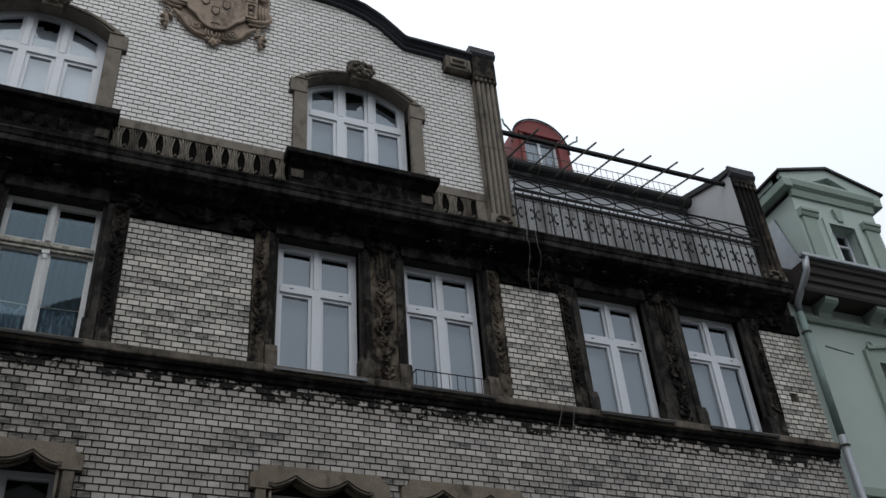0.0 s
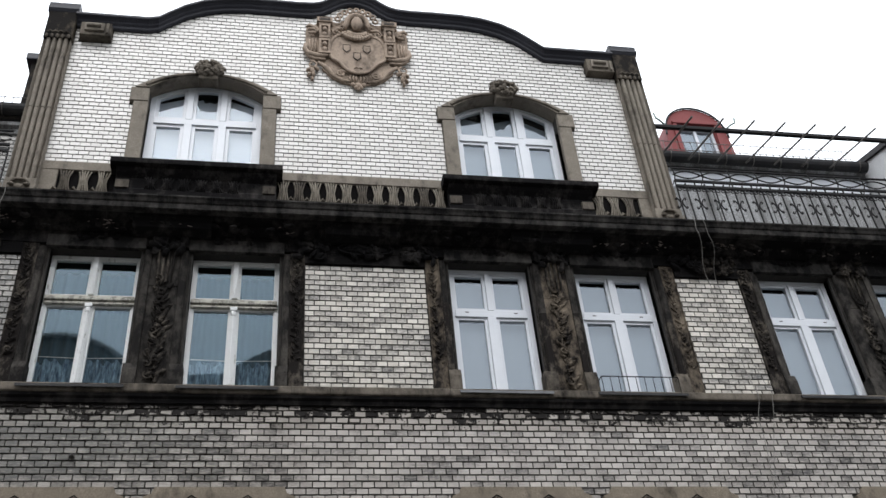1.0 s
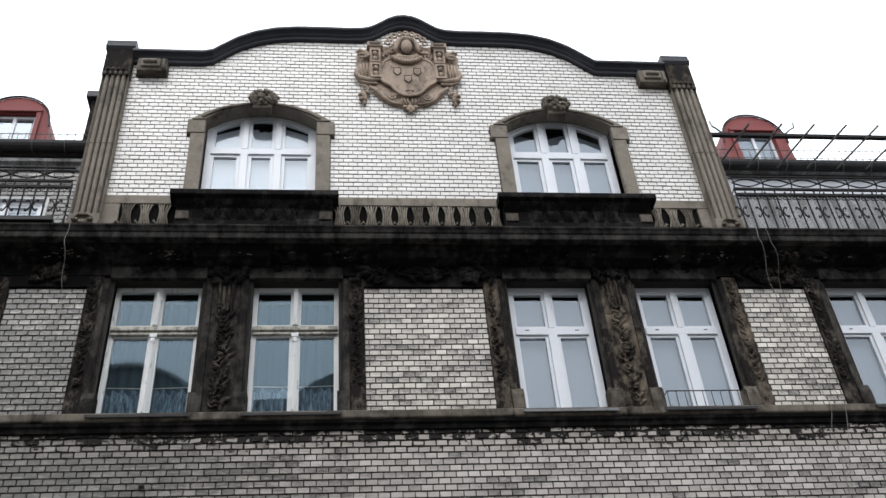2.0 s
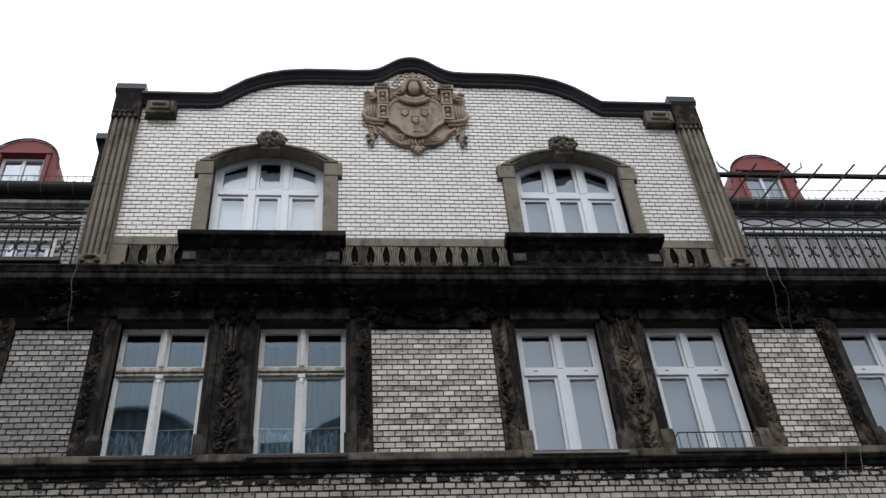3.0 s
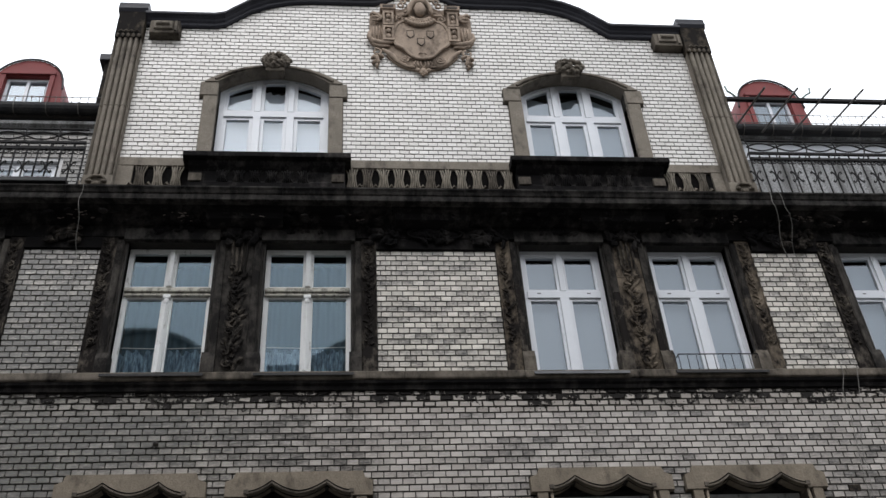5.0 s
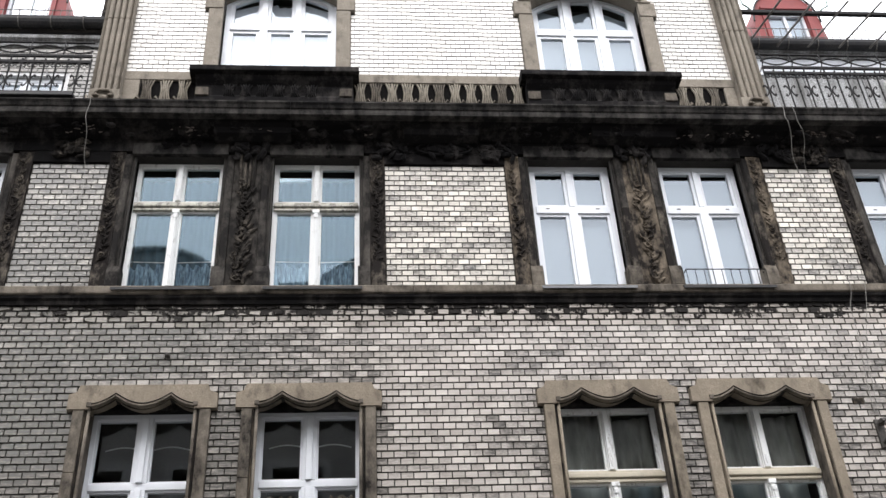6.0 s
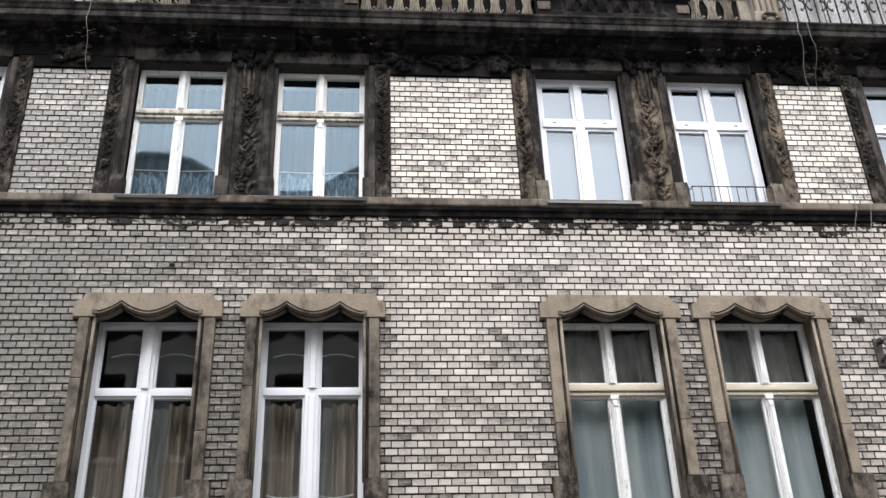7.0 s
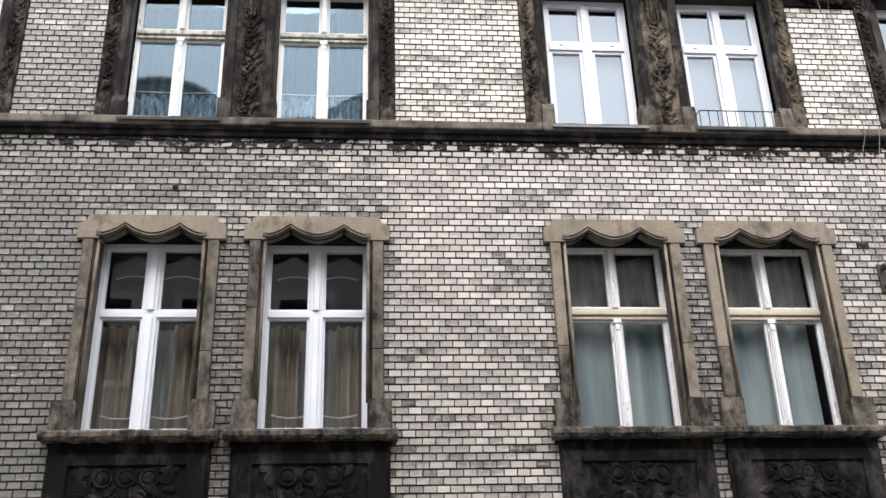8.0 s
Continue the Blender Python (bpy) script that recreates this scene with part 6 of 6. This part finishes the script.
solo("vent_stub", lump(bmesh.new(), (-2.26, -0.02, 6.45), (0.03, 0.05, 0.03)), M_BRONZE, "small dark iron stub in the brickwork", "fitting")

# ---- houses across the street, seen only in the panes ----
op = thing("opposite_house", (0, -11.8, 0), "grey-beige rendered house with rows of windows across the street", "house")
hs = [rect(x, x + 1.1, z, z + 1.9) for x in np.arange(-15.4, 1.0, 2.2) for z in (1.0, 4.6, 8.2, 11.6)]
part("wall", plate(rect(-17, 2.2, 0, 14.2), hs, -11.6, -11.9), M_FACADE, op)
part("window_wall", box(-17, 2.2, -12.3, -12.2, 0, 14.1), M_SHEET, op)
part("cornice", extruded([(-11.9, 14.2), (-11.2, 14.2), (-11.15, 14.4), (-11.9, 14.5)], -17, 2.2), M_FACADE, op)
part("roof", extruded([(-11.7, 14.45), (-13.5, 15.4), (-17, 15.4), (-17, 14.2), (-11.9, 14.2)], -17, 2.2), M_ROOF, op)
g = [(-7.2, 14.3), (-3.6, 14.3)] + arc(-5.4, 14.9, 1.8, 1.05, 18)[::-1]
part("gable", plate(g, [], -11.55, -12.2), M_FACADE, op)
part("gable_edge", tube([(x, -11.52, z) for x, z in arc(-5.4, 14.9, 1.8, 1.05, 18)], 0.07, 6), M_TRIM, op)
for x in np.arange(-15.4, 1.0, 2.2):
    for z in (4.6, 8.2):
        part("window_trim", plate(rect(x - 0.18, x + 1.28, z - 0.15, z + 2.1), [rect(x, x + 0.51, z, z + 1.25), rect(x + 0.59, x + 1.1, z, z + 1.25), rect(x, x + 1.1, z + 1.33, z + 1.9)], -11.52, -11.6), M_TRIM_FAR, op)
g = [(-2.3, 14.3), (2.0, 14.3), (2.0, 15.7), (1.2, 16.0), (0.0, 15.85), (-0.7, 15.5), (-1.2, 15.15), (-1.25, 14.95), (-2.3, 14.9)]
part("gable", plate(g, [], -11.55, -12.2), M_FACADE, op)
op = thing("opposite_house", (9, -11.8, 0), "lower grey rendered house with rows of windows across the street", "house")
hs = [rect(x, x + 1.1, z, z + 1.9) for x in np.arange(3.2, 18.0, 2.2) for z in (1.0, 4.6, 8.2)]
part("wall", plate(rect(2.2, 20, 0, 11.2), hs, -11.6, -11.9), M_FACADE, op)
part("window_wall", box(2.2, 20, -12.3, -12.2, 0, 11.1), M_SHEET, op)
part("roof", extruded([(-11.5, 11.2), (-14.5, 13.0), (-17, 13.0), (-17, 11.2)], 2.2, 20), M_ROOF, op)

# ---- bricks, last ----
BW, BH, JOINT, HEAD_JOINT = 0.1266, 0.0745, 0.0105, 0.0055
brick_rng = random.Random(77)


def spans(zc, zones):
    """Free stretches of x at the height zc: zones are (x0, x1, z0, z1) of stone or openings."""
    out = [(LEFT_END, RIGHT_END)]
    for x0, x1, z0, z1 in zones:
        if z0 < zc < z1:
            nxt = []
            for a, b in out:
                if x1 <= a or x0 >= b:
                    nxt.append((a, b))
                else:
                    if x0 > a:
                        nxt.append((a, x0))
                    if x1 < b:
                        nxt.append((x1, b))
            out = nxt
    return out


def brick_geo(x0, x1, z0, z1, y, c=0.005):
    """A brick's front with chamfered edges: 8 corners, 5 faces."""
    v = [(x0, 0.02, z0), (x1, 0.02, z0), (x1, 0.02, z1), (x0, 0.02, z1), (x0 + c, y, z0 + c), (x1 - c, y, z0 + c), (x1 - c, y, z1 - c), (x0 + c, y, z1 - c)]
    return v, [(4, 5, 6, 7), (0, 1, 5, 4), (1, 2, 6, 5), (2, 3, 7, 6), (3, 0, 4, 7)]


zones_low = []
for a, b in LO_X:
    zones_low += [(a - 0.12, b + 0.12, 5.84, 6.1), (a - 0.22, b + 0.22, 5.84, 6.02), (a - 0.16, b + 0.16, 4.1, 5.86), (a - 0.235, b + 0.235, 3.75, 4.16), (a - 0.22, b + 0.22, 2.9, 3.8)]
zones_up = []
for i in range(4):
    zones_up.append((UP_X[2 * i] - UP_HALF - 0.297, UP_X[2 * i + 1] + UP_HALF + 0.297, 7.2, 9.2))
joined = {"low": ([], []), "crust": ([], []), "pier": ([], []), "gable": ([], []), "panel": ([], []), "attic": ([], [])}
single = []


def lay(key, z0, z1, zones, clip=None, phase=0.057, zphase=5.6733, dy=0.0):
    joint, head = (0.0104, 0.0028) if key == "gable" else (JOINT, HEAD_JOINT)
    n0, n1 = math.floor((z0 - zphase) / BH), math.ceil((z1 - zphase) / BH)
    for n in range(n0, n1):
        za, zb = max(z0, zphase + n * BH), min(z1, zphase + (n + 1) * BH - joint)
        if zb - za < 0.02:
            continue
        off = phase + (BW / 2 if n % 2 == 0 else 0)
        for a, b in spans((za + zb) / 2, zones):
            if clip:
                a, b = clip(a, b, za + 0.01)
                if b - a < 0.05:
                    continue
            k = math.floor((a - off) / BW)
            while off + k * BW < b:
                xa, xb = max(a + 0.003, off + k * BW), min(b - 0.003, off + (k + 1) * BW - head)
                k += 1
                if xb - xa < 0.015:
                    continue
                if key == "low" and -0.05 < xa and xb < 1.535 and 4.2 < za and zb < 5.80 and xb - xa > BW * 0.9:
                    single.append((xa, xb, za, zb))
                    continue
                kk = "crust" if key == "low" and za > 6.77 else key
                mid = (xa + xb) / 2
                if key == "low" and any(q < abs(mid - (p[0] + p[1]) / 2) - (p[1] - p[0]) / 2 < q + 0.15 + 0.07 * ((n * 7 + k * 5) % 3 - 1) for p in LO_X for q in ((0.15,) if 4.3 < za < 5.84 else ((0.2,) if za < 4.3 else ()))) and brick_rng.random() < 0.55:
                    kk = "pier"
                if key == "low" and zb < 5.9 and any(p[1] < (xa + xb) / 2 < q[0] for p, q in (LO_X[0:2], LO_X[2:4], LO_X[4:6], LO_X[6:8])):
                    kk = "pier"
                j = brick_rng.uniform(-0.002, 0.002)
                rag = 0.0017
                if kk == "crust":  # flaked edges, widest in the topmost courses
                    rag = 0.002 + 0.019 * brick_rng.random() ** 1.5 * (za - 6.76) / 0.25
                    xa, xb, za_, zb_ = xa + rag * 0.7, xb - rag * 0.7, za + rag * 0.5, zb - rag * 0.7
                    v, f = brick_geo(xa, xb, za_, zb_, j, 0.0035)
                else:
                    v, f = brick_geo(xa, xb, za, zb, j, 0.0035)
                v = [(x + brick_rng.uniform(-rag, rag), y, z + brick_rng.uniform(-rag, rag)) for x, y, z in v]
                V, F = joined[kk]
                o = len(V)
                V.extend([(x, y + dy, z) for x, y, z in v])
                F.extend([tuple(i + o for i in q) for q in f])


GAB_L, GAB_R = -3.205, 4.615
lay("low", 2.2, 7.066, zones_low)
lay("panel", 7.29, 9.002, zones_up, phase=0.0, zphase=7.292)
zones_gable = [(LEFT_END, GAB_L, 0, 20), (GAB_R, RIGHT_END, 0, 20)]
for c in GW_X:
    zones_gable += [(c - GW_HALF - 0.19, c + GW_HALF + 0.19, 10.3, 11.63), (c - GW_HALF - 0.245, c + GW_HALF + 0.245, 11.6, 11.885)]
    ar = arc(c, 11.875, GW_HALF + 0.19, 0.36, 24)
    zones_gable += [(c - 0.16, c + 0.16, 12.1, 12.34)]
    for j in range(8):
        zl = 11.88 + 0.05 * j
        xs_in = [x for x, z in ar if z > zl + 0.025]
        if xs_in:
            zones_gable.append((min(xs_in) - 0.02, max(xs_in) + 0.02, zl, zl + 0.05))
zones_gable += [(-3.13, -2.70, 12.8, 13.1), (4.16, 4.6, 12.8, 13.1)]


def gable_clip(a, b, z):
    d = 3.92
    while d > 0.05 and coping_z(0.70 + d) < z - 0.01:
        d -= 0.02
    return max(a, 0.70 - d), min(b, 0.70 + d)


lay("gable", 10.478, 13.98, zones_gable, gable_clip, 0.03, 10.48)
lay("attic", 9.70, 12.02, [(LEFT_END, -7.5, 0, 20), (-3.62, RIGHT_END, 0, 20), (-5.5, -4.31, 9.6, 11.55)], dy=YW - 0.018)
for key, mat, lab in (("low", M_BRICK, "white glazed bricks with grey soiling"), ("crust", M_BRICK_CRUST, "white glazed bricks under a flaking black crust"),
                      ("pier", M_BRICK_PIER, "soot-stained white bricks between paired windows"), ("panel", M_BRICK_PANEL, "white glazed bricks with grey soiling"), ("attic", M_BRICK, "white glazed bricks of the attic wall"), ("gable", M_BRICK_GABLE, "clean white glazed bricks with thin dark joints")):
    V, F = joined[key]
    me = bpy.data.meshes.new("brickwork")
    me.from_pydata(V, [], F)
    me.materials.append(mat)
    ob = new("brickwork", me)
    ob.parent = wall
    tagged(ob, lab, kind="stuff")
base = None
for xa, xb, za, zb in single:
    if base is None:
        V, F = brick_geo(0, BW - HEAD_JOINT, 0, BH - JOINT, 0, 0.0035)
        base = bpy.data.meshes.new("brick")
        base.from_pydata([(x, y, z) for x, y, z in V], [], F)
        base.materials.append(M_BRICK)
    ob = new("brick", base)
    ob.location = (xa, brick_rng.uniform(-0.002, 0.002), za)
    ob.parent = wall
